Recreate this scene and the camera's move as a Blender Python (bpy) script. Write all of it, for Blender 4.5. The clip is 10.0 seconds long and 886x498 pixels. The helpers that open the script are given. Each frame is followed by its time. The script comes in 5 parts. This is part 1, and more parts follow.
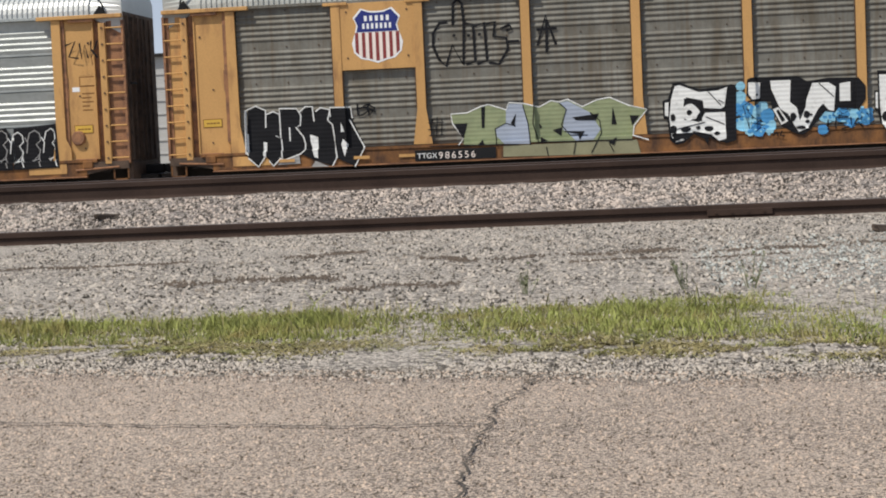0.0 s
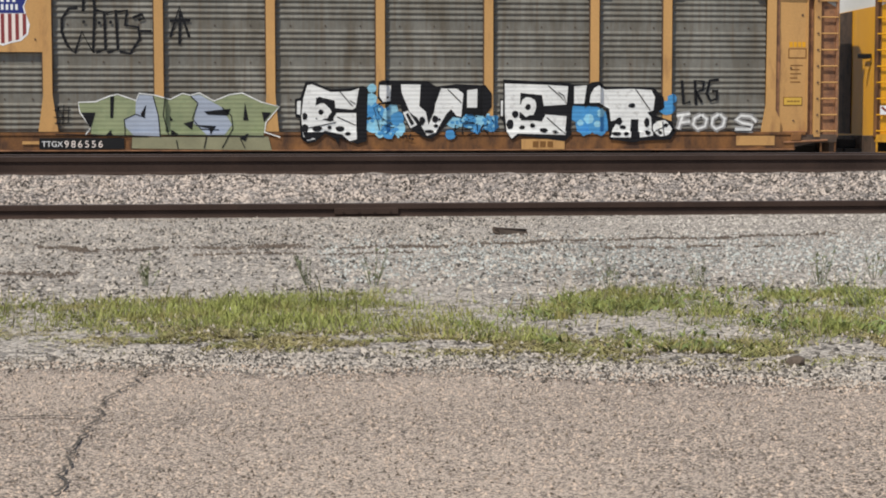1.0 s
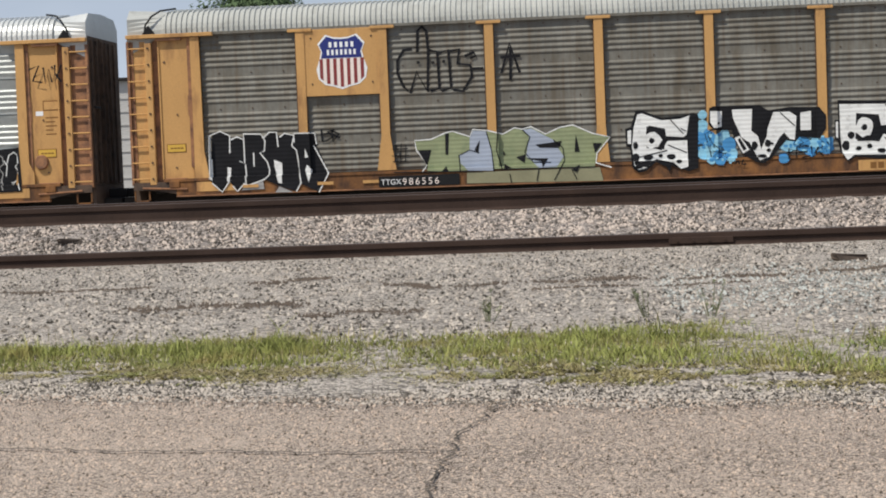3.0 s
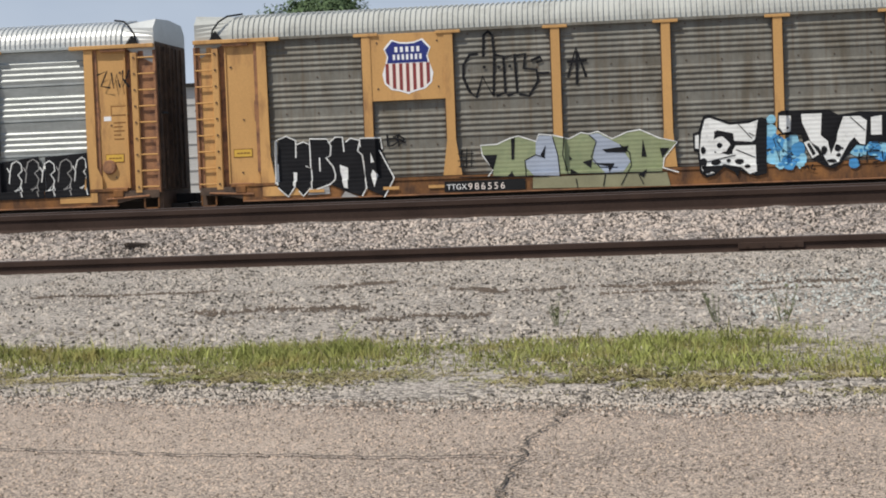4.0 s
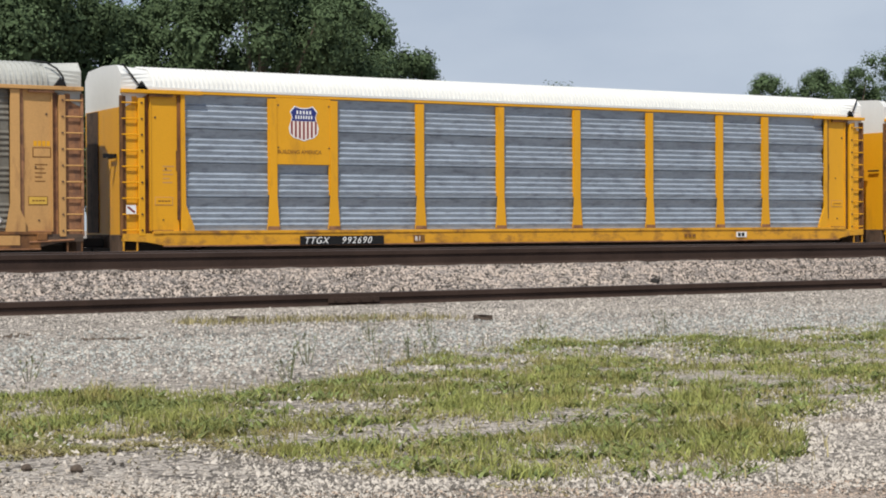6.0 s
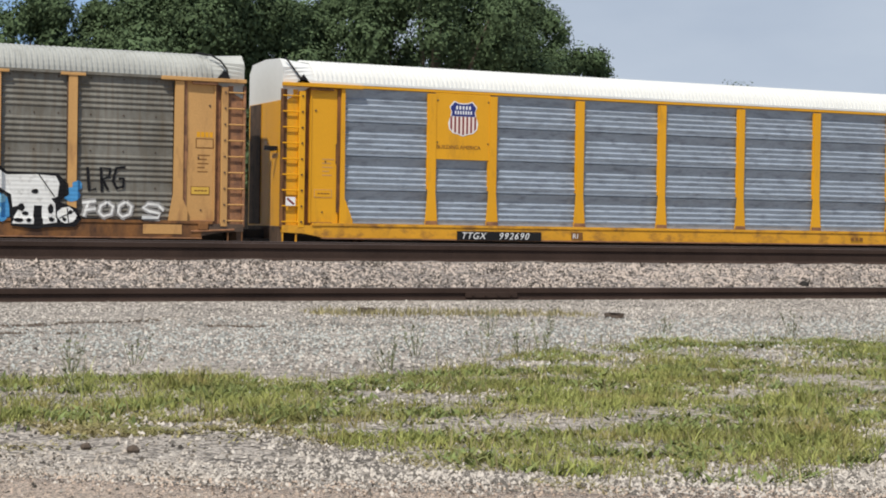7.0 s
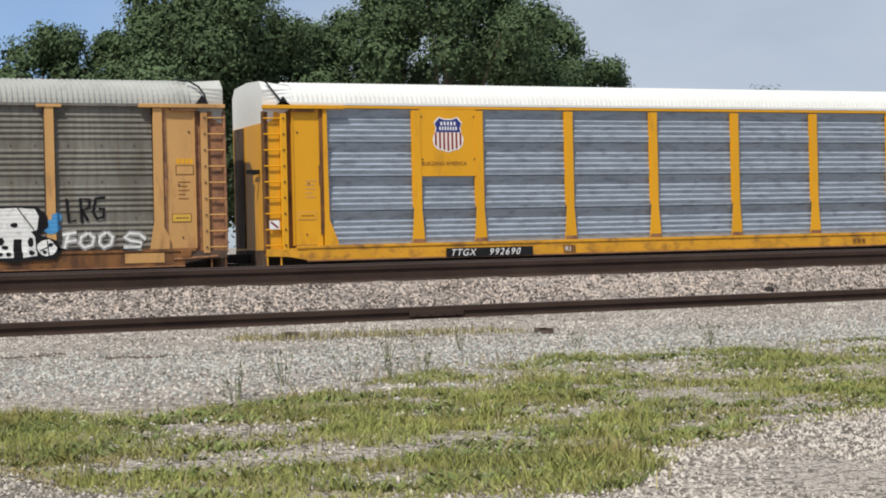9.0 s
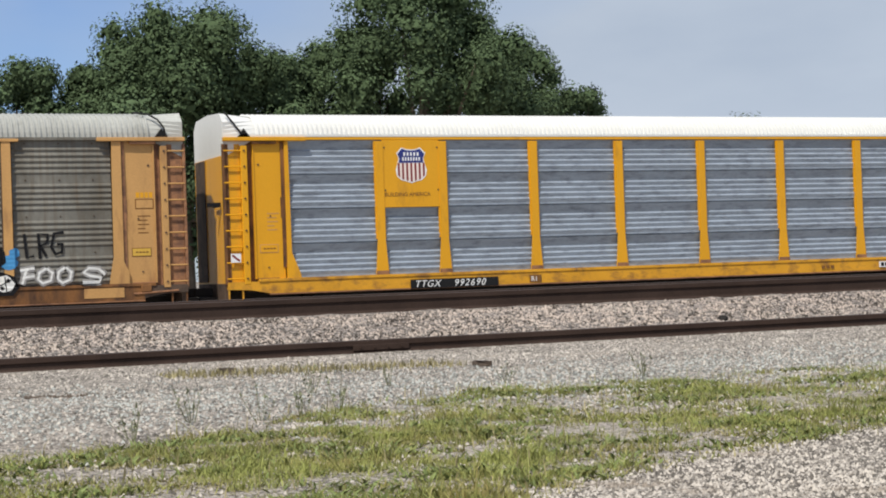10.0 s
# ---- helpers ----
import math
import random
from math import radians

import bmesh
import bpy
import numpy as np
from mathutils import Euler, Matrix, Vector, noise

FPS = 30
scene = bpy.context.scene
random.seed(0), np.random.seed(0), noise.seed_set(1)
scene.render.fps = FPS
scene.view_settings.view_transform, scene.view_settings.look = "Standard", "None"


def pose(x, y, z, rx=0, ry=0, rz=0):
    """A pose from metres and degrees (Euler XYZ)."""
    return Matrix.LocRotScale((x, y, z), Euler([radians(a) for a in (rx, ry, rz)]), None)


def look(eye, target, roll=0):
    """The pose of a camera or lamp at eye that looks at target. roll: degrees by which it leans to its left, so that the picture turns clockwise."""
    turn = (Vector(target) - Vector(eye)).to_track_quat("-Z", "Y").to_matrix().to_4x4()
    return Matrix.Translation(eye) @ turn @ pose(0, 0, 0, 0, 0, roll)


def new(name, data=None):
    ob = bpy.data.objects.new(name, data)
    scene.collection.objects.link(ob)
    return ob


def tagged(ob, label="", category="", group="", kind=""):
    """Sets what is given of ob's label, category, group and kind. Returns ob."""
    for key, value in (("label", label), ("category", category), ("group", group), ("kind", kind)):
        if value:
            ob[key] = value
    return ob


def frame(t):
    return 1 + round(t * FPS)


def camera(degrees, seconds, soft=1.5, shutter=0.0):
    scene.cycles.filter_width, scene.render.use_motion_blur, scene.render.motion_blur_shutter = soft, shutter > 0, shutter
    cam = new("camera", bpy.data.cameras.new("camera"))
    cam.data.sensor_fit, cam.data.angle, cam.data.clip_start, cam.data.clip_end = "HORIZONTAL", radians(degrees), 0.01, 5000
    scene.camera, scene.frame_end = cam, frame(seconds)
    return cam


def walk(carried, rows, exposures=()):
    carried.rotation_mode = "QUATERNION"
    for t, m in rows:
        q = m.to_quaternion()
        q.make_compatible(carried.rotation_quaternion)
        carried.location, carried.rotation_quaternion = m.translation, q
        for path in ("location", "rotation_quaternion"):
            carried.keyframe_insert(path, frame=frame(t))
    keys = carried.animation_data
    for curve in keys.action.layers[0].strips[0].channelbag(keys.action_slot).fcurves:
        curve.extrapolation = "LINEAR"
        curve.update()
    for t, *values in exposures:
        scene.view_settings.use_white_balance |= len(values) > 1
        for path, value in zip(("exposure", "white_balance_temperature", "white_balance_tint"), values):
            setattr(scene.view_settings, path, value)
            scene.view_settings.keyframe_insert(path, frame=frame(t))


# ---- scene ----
cam = camera(29.7, 10.0, soft=1.9)

PATH = [
    (0, (-0.660, -1.578, 1.288), (-0.8804, 0.4058, 1.1585), -2.55),
    (0.2, (-0.647, -1.526, 1.271), (-0.7489, 0.4675, 1.1480), -1.00),
    (0.5, (-0.596, -1.449, 1.246), (-0.4881, 0.5436, 1.1064), 0.08),
    (0.8, (-0.605, -1.449, 1.243), (-0.3926, 0.5341, 1.0957), -0.11),
    (1, (-0.612, -1.449, 1.242), (-0.3925, 0.5335, 1.1006), -0.05),
    (1.3, (-0.619, -1.468, 1.246), (-0.4617, 0.5216, 1.1106), -0.69),
    (1.5, (-0.621, -1.480, 1.249), (-0.4957, 0.5120, 1.1177), -1.28),
    (1.8, (-0.638, -1.495, 1.252), (-0.5800, 0.4997, 1.1238), -1.81),
    (2, (-0.662, -1.506, 1.254), (-0.6912, 0.4904, 1.1322), -1.44),
    (2.2, (-0.671, -1.617, 1.276), (-0.8111, 0.3745, 1.1514), -1.03),
    (3.5, (-0.645, -1.682, 1.310), (-0.8322, 0.3078, 1.2214), -2.60),
    (4, (-0.687, -1.556, 1.283), (-0.9394, 0.4263, 1.1922), -2.18),
    (4.2, (-0.663, -1.531, 1.277), (-0.8833, 0.4542, 1.1774), -2.39),
    (4.5, (-0.537, -1.169, 1.210), (-0.3692, 0.8195, 1.0738), -2.08),
    (4.7, (-0.351, -1.470, 1.263), (0.0745, 0.4792, 1.1235), -3.34),
    (4.9, (-0.163, -1.446, 1.258), (0.4009, 0.4693, 1.1338), -3.48),
    (5, (-0.049, -1.368, 1.252), (0.6104, 0.5166, 1.1295), -2.45),
    (5.2, (0.044, -1.409, 1.250), (0.8190, 0.4329, 1.1605), -0.70),
    (5.5, (0.220, -1.372, 1.241), (1.1334, 0.4064, 1.1875), -1.08),
    (5.7, (0.382, -1.317, 1.234), (1.3929, 0.4090, 1.2089), -0.34),
    (6.8, (1.013, -1.640, 1.235), (1.9559, 0.1239, 1.2119), 1.66),
    (7, (1.170, -1.572, 1.197), (1.9900, 0.2514, 1.1683), 0.92),
    (7.3, (1.464, -1.528, 1.202), (2.2493, 0.3111, 1.1814), 1.55),
    (7.5, (1.661, -1.499, 1.204), (2.4660, 0.3317, 1.1835), -1.19),
    (7.8, (1.919, -1.595, 1.208), (2.7270, 0.2338, 1.1647), -3.06),
    (8, (2.091, -1.659, 1.211), (2.9002, 0.1690, 1.1649), -2.61),
    (8.2, (2.261, -1.625, 1.216), (3.0520, 0.2110, 1.1714), -1.83),
    (8.5, (2.515, -1.574, 1.223), (3.2923, 0.2686, 1.2422), -2.00),
    (8.7, (2.653, -1.616, 1.214), (3.4813, 0.2042, 1.2335), -2.34),
    (9, (2.860, -1.680, 1.201), (3.6307, 0.1660, 1.1929), -1.36),
    (9.2, (3.010, -1.688, 1.199), (3.7324, 0.1769, 1.1511), -1.18),
    (9.5, (3.236, -1.700, 1.195), (3.9555, 0.1664, 1.1719), -1.86),
    (9.8, (3.463, -1.632, 1.199), (4.2410, 0.2107, 1.2338), -0.85),
    (10, (3.615, -1.586, 1.202), (4.3999, 0.2529, 1.2299), -2.02),
]
walk(cam, [(t, look(eye, target, roll)) for t, eye, target, roll in PATH])

# ---- world, sun, exposure ----
SUN_EL, SUN_DIR = radians(57), Vector((-0.42, -0.38, 0.84)).normalized()
world = bpy.data.worlds.new("sky")
scene.world = world
world.use_nodes = True
wn = world.node_tree
bg = wn.nodes["Background"]
sky = wn.nodes.new("ShaderNodeTexSky")
sky.sky_type = "NISHITA"
sky.sun_disc = False
sky.sun_elevation = SUN_EL
sky.sun_rotation = math.atan2(SUN_DIR.x, SUN_DIR.y)
sky.dust_density = 0.4
wco = wn.nodes.new("ShaderNodeTexCoord")
wmap = wn.nodes.new("ShaderNodeMapping")
wmap.inputs["Scale"].default_value = (1.0, 1.0, 2.6)
wno = wn.nodes.new("ShaderNodeTexNoise")
wno.inputs["Scale"].default_value = 2.2
wno.inputs["Detail"].default_value = 5.0
wramp = wn.nodes.new("ShaderNodeValToRGB")
wramp.color_ramp.elements[0].position, wramp.color_ramp.elements[1].position = 0.3, 0.66
wmix = wn.nodes.new("ShaderNodeMixRGB")
wno2 = wn.nodes.new("ShaderNodeTexNoise")
wno2.inputs["Scale"].default_value, wno2.inputs["Detail"].default_value = 3.4, 6.0
wr2 = wn.nodes.new("ShaderNodeMixRGB")
wr2.inputs["Color1"].default_value, wr2.inputs["Color2"].default_value = (3.6, 4.7, 6.6, 1), (9.0, 9.9, 11.0, 1)
wn.links.new(wmap.outputs["Vector"], wno2.inputs["Vector"])
wn.links.new(wno2.outputs["Fac"], wr2.inputs["Fac"])
wn.links.new(wr2.outputs["Color"], wmix.inputs["Color2"])
wn.links.new(wco.outputs["Generated"], wmap.inputs["Vector"])
wn.links.new(wmap.outputs["Vector"], wno.inputs["Vector"])
wsep = wn.nodes.new("ShaderNodeSeparateXYZ")
wn.links.new(wco.outputs["Generated"], wsep.inputs["Vector"])
wa, wb = wn.nodes.new("ShaderNodeMath"), wn.nodes.new("ShaderNodeMath")
wa.operation, wb.operation = "MULTIPLY", "MULTIPLY_ADD"
wn.links.new(wno.outputs["Fac"], wa.inputs[0])
wa.inputs[1].default_value = 0.75
wd, we = wn.nodes.new("ShaderNodeMath"), wn.nodes.new("ShaderNodeMath")
wd.operation, we.operation = "SUBTRACT", "ABSOLUTE"
wn.links.new(wsep.outputs["X"], wd.inputs[0])
wd.inputs[1].default_value = 0.17
wn.links.new(wd.outputs[0], we.inputs[0])
wn.links.new(we.outputs[0], wb.inputs[0])
wb.inputs[1].default_value = 1.0
wn.links.new(wa.outputs[0], wb.inputs[2])
wn.links.new(wb.outputs[0], wramp.inputs["Fac"])
wn.links.new(wramp.outputs["Color"], wmix.inputs["Fac"])
wtint = wn.nodes.new("ShaderNodeMixRGB")
wtint.blend_type = "MULTIPLY"
wtint.inputs["Fac"].default_value = 1.0
wtint.inputs["Color2"].default_value = (0.97, 1.16, 1.58, 1)
wn.links.new(sky.outputs["Color"], wtint.inputs["Color1"])
wn.links.new(wtint.outputs["Color"], wmix.inputs["Color1"])
wn.links.new(wmix.outputs["Color"], bg.inputs["Color"])
bg.inputs["Strength"].default_value = 0.075
sun_data = bpy.data.lights.new("sun", "SUN")
sun_data.energy, sun_data.angle, sun_data.color = 4.2, radians(0.7), (1.0, 0.94, 0.84)
sun = new("sun", sun_data)
sun.matrix_world = look(SUN_DIR * 100, (0, 0, 0))
scene.view_settings.exposure = 0.0


# ---- materials ----
def mat(name, base, rough=0.8, metal=0.0, var=0.25, coarse=0.8, fine=40.0, bump=0.15, stain=None, amount=0.5, island=0.0, streak=1.0, ribs=0.0, spec=0.4, runs=None):
    """A surface with a broad and a fine variation, stains of a second colour, and fine relief."""
    m = bpy.data.materials.new(name)
    m.use_nodes = True
    n, l = m.node_tree.nodes, m.node_tree.links
    p = n["Principled BSDF"]
    p.inputs["Roughness"].default_value, p.inputs["Metallic"].default_value = rough, metal
    p.inputs["Specular IOR Level"].default_value = spec
    co = n.new("ShaderNodeTexCoord")
    mp = n.new("ShaderNodeMapping")
    mp.inputs["Scale"].default_value = (1, 1, streak)
    l.new(co.outputs["Object"], mp.inputs["Vector"])
    a, b = n.new("ShaderNodeTexNoise"), n.new("ShaderNodeTexNoise")
    a.inputs["Scale"].default_value, a.inputs["Detail"].default_value = coarse, 6
    b.inputs["Scale"].default_value, b.inputs["Detail"].default_value = fine, 3
    l.new(mp.outputs["Vector"], a.inputs["Vector"])
    l.new(co.outputs["Object"], b.inputs["Vector"])
    lo, hi = [c * (1 - var) for c in base], [min(1, c * (1 + var)) for c in base]
    add = n.new("ShaderNodeMath")
    add.operation = "MULTIPLY_ADD"
    l.new(b.outputs["Fac"], add.inputs[0])
    add.inputs[1].default_value = 0.5
    l.new(a.outputs["Fac"], add.inputs[2])
    last = add.outputs[0]
    if island:
        geo = n.new("ShaderNodeNewGeometry")
        isl = n.new("ShaderNodeMath")
        isl.operation = "MULTIPLY_ADD"
        l.new(geo.outputs["Random Per Island"], isl.inputs[0])
        isl.inputs[1].default_value = island
        l.new(last, isl.inputs[2])
        sub = n.new("ShaderNodeMath")
        sub.operation = "SUBTRACT"
        l.new(isl.outputs[0], sub.inputs[0])
        sub.inputs[1].default_value = island / 2
        last = sub.outputs[0]
    ramp = n.new("ShaderNodeValToRGB")
    ramp.color_ramp.elements[0].position, ramp.color_ramp.elements[1].position = 0.45, 1.05 if not island else 1.0
    ramp.color_ramp.elements[0].color, ramp.color_ramp.elements[1].color = (*lo, 1), (*hi, 1)
    l.new(last, ramp.inputs["Fac"])
    out = ramp.outputs["Color"]
    if stain:
        s = n.new("ShaderNodeTexNoise")
        s.inputs["Scale"].default_value, s.inputs["Detail"].default_value, s.inputs["Roughness"].default_value = coarse * 2.3, 8, 0.65
        l.new(mp.outputs["Vector"], s.inputs["Vector"])
        r2 = n.new("ShaderNodeValToRGB")
        r2.color_ramp.elements[0].position, r2.color_ramp.elements[1].position = 0.62 - 0.3 * amount, 0.75 - 0.15 * amount
        l.new(s.outputs["Fac"], r2.inputs["Fac"])
        mix = n.new("ShaderNodeMixRGB")
        mix.inputs["Color2"].default_value = (*stain, 1)
        l.new(r2.outputs["Color"], mix.inputs["Fac"])
        l.new(out, mix.inputs["Color1"])
        out = mix.outputs["Color"]
    if runs:
        rm = n.new("ShaderNodeMapping")
        rm.inputs["Scale"].default_value = (5.0, 1.0, 0.3)
        l.new(co.outputs["Object"], rm.inputs["Vector"])
        rn = n.new("ShaderNodeTexNoise")
        rn.inputs["Scale"].default_value, rn.inputs["Detail"].default_value = 1.6, 7
        l.new(rm.outputs["Vector"], rn.inputs["Vector"])
        rr = n.new("ShaderNodeValToRGB")
        rr.color_ramp.elements[0].position, rr.color_ramp.elements[1].position = 0.47, 0.72
        rr.color_ramp.elements[1].color = (0.55, 0.55, 0.55, 1)
        l.new(rn.outputs["Fac"], rr.inputs["Fac"])
        rx_ = n.new("ShaderNodeMixRGB")
        rx_.inputs["Color2"].default_value = (*runs, 1)
        l.new(rr.outputs["Color"], rx_.inputs["Fac"])
        l.new(out, rx_.inputs["Color1"])
        out = rx_.outputs["Color"]
    l.new(out, p.inputs["Base Color"])
    if bump:
        bp = n.new("ShaderNodeBump")
        bp.inputs["Strength"].default_value, bp.inputs["Distance"].default_value = bump, 0.01
        l.new(b.outputs["Fac"], bp.inputs["Height"])
        if ribs:
            wv = n.new("ShaderNodeTexWave")
            wv.bands_direction = "Z"
            wv.inputs["Scale"].default_value = ribs
            l.new(co.outputs["Object"], wv.inputs["Vector"])
            b2 = n.new("ShaderNodeBump")
            b2.inputs["Strength"].default_value, b2.inputs["Distance"].default_value = 0.14, 0.03
            l.new(wv.outputs["Fac"], b2.inputs["Height"])
            l.new(bp.outputs["Normal"], b2.inputs["Normal"])
            bp = b2
        l.new(bp.outputs["Normal"], p.inputs["Normal"])
    return m


def gravel_mat(name, dark, light, cell, patch, bump=0.6, lumps=0.45):
    """Loose stone: each cell its own shade, darker joints, broad patches."""
    m = bpy.data.materials.new(name)
    m.use_nodes = True
    n, l = m.node_tree.nodes, m.node_tree.links
    p = n["Principled BSDF"]
    p.inputs["Roughness"].default_value = 0.92
    co = n.new("ShaderNodeTexCoord")
    v = n.new("ShaderNodeTexVoronoi")
    v.inputs["Scale"].default_value = cell
    v2 = n.new("ShaderNodeTexVoronoi")
    v2.feature = "DISTANCE_TO_EDGE"
    v2.inputs["Scale"].default_value = cell
    no = n.new("ShaderNodeTexNoise")
    no.inputs["Scale"].default_value, no.inputs["Detail"].default_value = patch, 8
    for t in (v, v2, no):
        l.new(co.outputs["Object"], t.inputs["Vector"])
    sep = n.new("ShaderNodeSeparateColor")
    l.new(v.outputs["Color"], sep.inputs["Color"])
    add = n.new("ShaderNodeMath")
    add.operation = "MULTIPLY_ADD"
    l.new(no.outputs["Fac"], add.inputs[0])
    add.inputs[1].default_value = 0.9
    l.new(sep.outputs["Red"], add.inputs[2])
    v3 = n.new("ShaderNodeTexVoronoi")
    v3.inputs["Scale"].default_value = cell * 0.42
    l.new(co.outputs["Object"], v3.inputs["Vector"])
    sep3 = n.new("ShaderNodeSeparateColor")
    l.new(v3.outputs["Color"], sep3.inputs["Color"])
    lump = n.new("ShaderNodeMath")
    lump.operation = "MULTIPLY_ADD"
    l.new(sep3.outputs["Green"], lump.inputs[0])
    lump.inputs[1].default_value = lumps
    l.new(add.outputs[0], lump.inputs[2])
    add = lump
    ramp = n.new("ShaderNodeValToRGB")
    e = ramp.color_ramp.elements
    e[0].position, e[1].position = 0.45, 1.6
    e[0].color, e[1].color = (*dark, 1), (*light, 1)
    mid = e.new(0.95)
    mid.color = (*[(a + b) / 2 for a, b in zip(dark, light)], 1)
    l.new(add.outputs[0], ramp.inputs["Fac"])
    er = n.new("ShaderNodeValToRGB")
    er.color_ramp.elements[0].position, er.color_ramp.elements[1].position = 0.0, 0.12
    er.color_ramp.elements[0].color = (0.24, 0.22, 0.2, 1)
    l.new(v2.outputs["Distance"], er.inputs["Fac"])
    mul = n.new("ShaderNodeMixRGB")
    mul.blend_type = "MULTIPLY"
    mul.inputs["Fac"].default_value = 1
    l.new(ramp.outputs["Color"], mul.inputs["Color1"])
    l.new(er.outputs["Color"], mul.inputs["Color2"])
    l.new(mul.outputs["Color"], p.inputs["Base Color"])
    bp = n.new("ShaderNodeBump")
    bp.inputs["Strength"].default_value, bp.inputs["Distance"].default_value = bump, 0.6 / cell
    l.new(v.outputs["Distance"], bp.inputs["Height"])
    bp.invert = True
    l.new(bp.outputs["Normal"], p.inputs["Normal"])
    return m


GRAVEL = gravel_mat("gravel", (0.06, 0.049, 0.04), (0.42, 0.375, 0.325), 24, 0.6, 0.9)
BALLAST = gravel_mat("ballast", (0.06, 0.05, 0.044), (0.34, 0.295, 0.262), 20, 0.5, 0.9, 0.2)
ASPHALT = gravel_mat("worn_asphalt", (0.06, 0.046, 0.037), (0.47, 0.38, 0.307), 105, 0.4, 0.7, 0.2)
STONE = mat("crushed_stone", (0.265, 0.233, 0.2), 0.9, var=0.8, coarse=0.5, fine=60, bump=0.3, stain=(0.2, 0.165, 0.13), amount=0.3, island=1.2, spec=0.15)
STONE_PALE = mat("pale_crushed_stone", (0.34, 0.308, 0.272), 0.9, var=0.65, coarse=0.5, fine=60, bump=0.3, stain=(0.27, 0.225, 0.18), amount=0.25, island=0.9, spec=0.15)
# blue tint puts a car window's reflection into the stone colour
STONE_BLUE = mat("reflection_tinted_stone", (0.3, 0.307, 0.288), 0.9, var=0.45, coarse=0.5, fine=60, bump=0.3, island=0.9, spec=0.15)
STONE_BALLAST = mat("ballast_stone", (0.272, 0.228, 0.196), 0.9, var=0.8, coarse=0.4, fine=40, bump=0.3, island=1.2, spec=0.15)
CHIP = mat("asphalt_chip", (0.3, 0.233, 0.183), 0.85, var=0.72, coarse=0.6, fine=60, bump=0.2, island=1.3, spec=0.15)
CRACK = mat("crack_dirt", (0.06, 0.05, 0.04), 0.95)
DIRT = mat("damp_dirt", (0.09, 0.068, 0.052), 0.95, var=0.35, coarse=2)
RUST = mat("rail_rust", (0.046, 0.03, 0.024), 0.85, 0.0, var=0.3, coarse=1.2, fine=30, stain=(0.055, 0.035, 0.027), amount=0.4, spec=0.15)
RAILTOP = mat("rail_head_steel", (0.12, 0.1, 0.095), 0.6, 0.3, var=0.25)
WOOD = mat("weathered_wood", (0.075, 0.055, 0.042), 0.9, var=0.4, coarse=4)
GRASS = mat("grass_blade", (0.245, 0.262, 0.08), 0.7, var=0.45, coarse=0.7, fine=8, bump=0, stain=(0.32, 0.26, 0.1), amount=0.4, island=0.6, spec=0.15)
MAT_GRASS = mat("matted_grass", (0.265, 0.225, 0.1), 0.8, var=0.4, coarse=0.9, fine=8, bump=0, stain=(0.2, 0.22, 0.06), amount=0.5, island=0.8)
DRY = mat("dry_weed", (0.27, 0.235, 0.12), 0.8, var=0.4, coarse=1, fine=8, bump=0, island=0.8)
COVER = mat("broad_leaf_cover", (0.155, 0.192, 0.068), 0.75, var=0.45, coarse=1.2, fine=8, bump=0, stain=(0.2, 0.19, 0.07), amount=0.35, island=0.6, spec=0.15)
LEAF = mat("tree_leaf", (0.078, 0.114, 0.056), 0.95, var=0.3, coarse=0.3, fine=2, bump=0, island=0.3, spec=0.15)
WEEDLEAF = mat("weed_leaf", (0.15, 0.16, 0.085), 0.7, var=0.4, coarse=1, fine=8, bump=0, island=0.8)
BARK = mat("bark", (0.12, 0.095, 0.07), 0.95, var=0.35, coarse=2)
TAN = mat("faded_tan_paint", (0.53, 0.295, 0.105), 0.6, var=0.16, coarse=0.8, fine=25, stain=(0.3, 0.15, 0.06), amount=0.3, streak=0.3)
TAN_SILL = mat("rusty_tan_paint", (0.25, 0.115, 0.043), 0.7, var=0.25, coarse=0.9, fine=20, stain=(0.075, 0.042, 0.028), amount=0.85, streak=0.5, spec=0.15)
YELLOW = mat("bright_yellow_paint", (0.7, 0.335, 0.01), 0.42, var=0.08, coarse=0.7, fine=25, stain=(0.5, 0.24, 0.02), amount=0.18, streak=0.3)
YELLOW_SILL = mat("scuffed_yellow_paint", (0.64, 0.31, 0.018), 0.5, var=0.14, coarse=0.9, fine=20, stain=(0.26, 0.12, 0.03), amount=0.42, streak=1.5)
SHEET_OLD = mat("weathered_zinc_sheet", (0.185, 0.178, 0.156), 0.62, 0.1, var=0.25, coarse=0.7, fine=9, stain=(0.125, 0.112, 0.09), amount=0.5, streak=0.35, spec=0.15, runs=(0.13, 0.098, 0.066))
SHEET_NEW = mat("galvanised_sheet", (0.295, 0.34, 0.402), 0.42, 0.15, var=0.16, coarse=0.8, fine=9, stain=(0.175, 0.2, 0.24), amount=0.4, streak=4)
SHEET_BRIGHT = mat("bright_zinc_sheet", (0.38, 0.4, 0.39), 0.42, 0.2, var=0.18, coarse=0.8, fine=9, stain=(0.3, 0.32, 0.31), amount=0.35, streak=4)
ROOF_BRIGHT = mat("bright_zinc_roof", (0.48, 0.49, 0.48), 0.4, 0.15, var=0.12, coarse=0.6, fine=12, stain=(0.4, 0.41, 0.4), amount=0.25)
ROOF_OLD = mat("dull_zinc_roof", (0.4, 0.405, 0.38), 0.7, 0.1, var=0.14, coarse=0.6, fine=12, stain=(0.28, 0.28, 0.255), amount=0.3)
ROOF_NEW = mat("white_roof_paint", (0.7, 0.7, 0.675), 0.55, 0.0, var=0.06, coarse=0.6, fine=12)
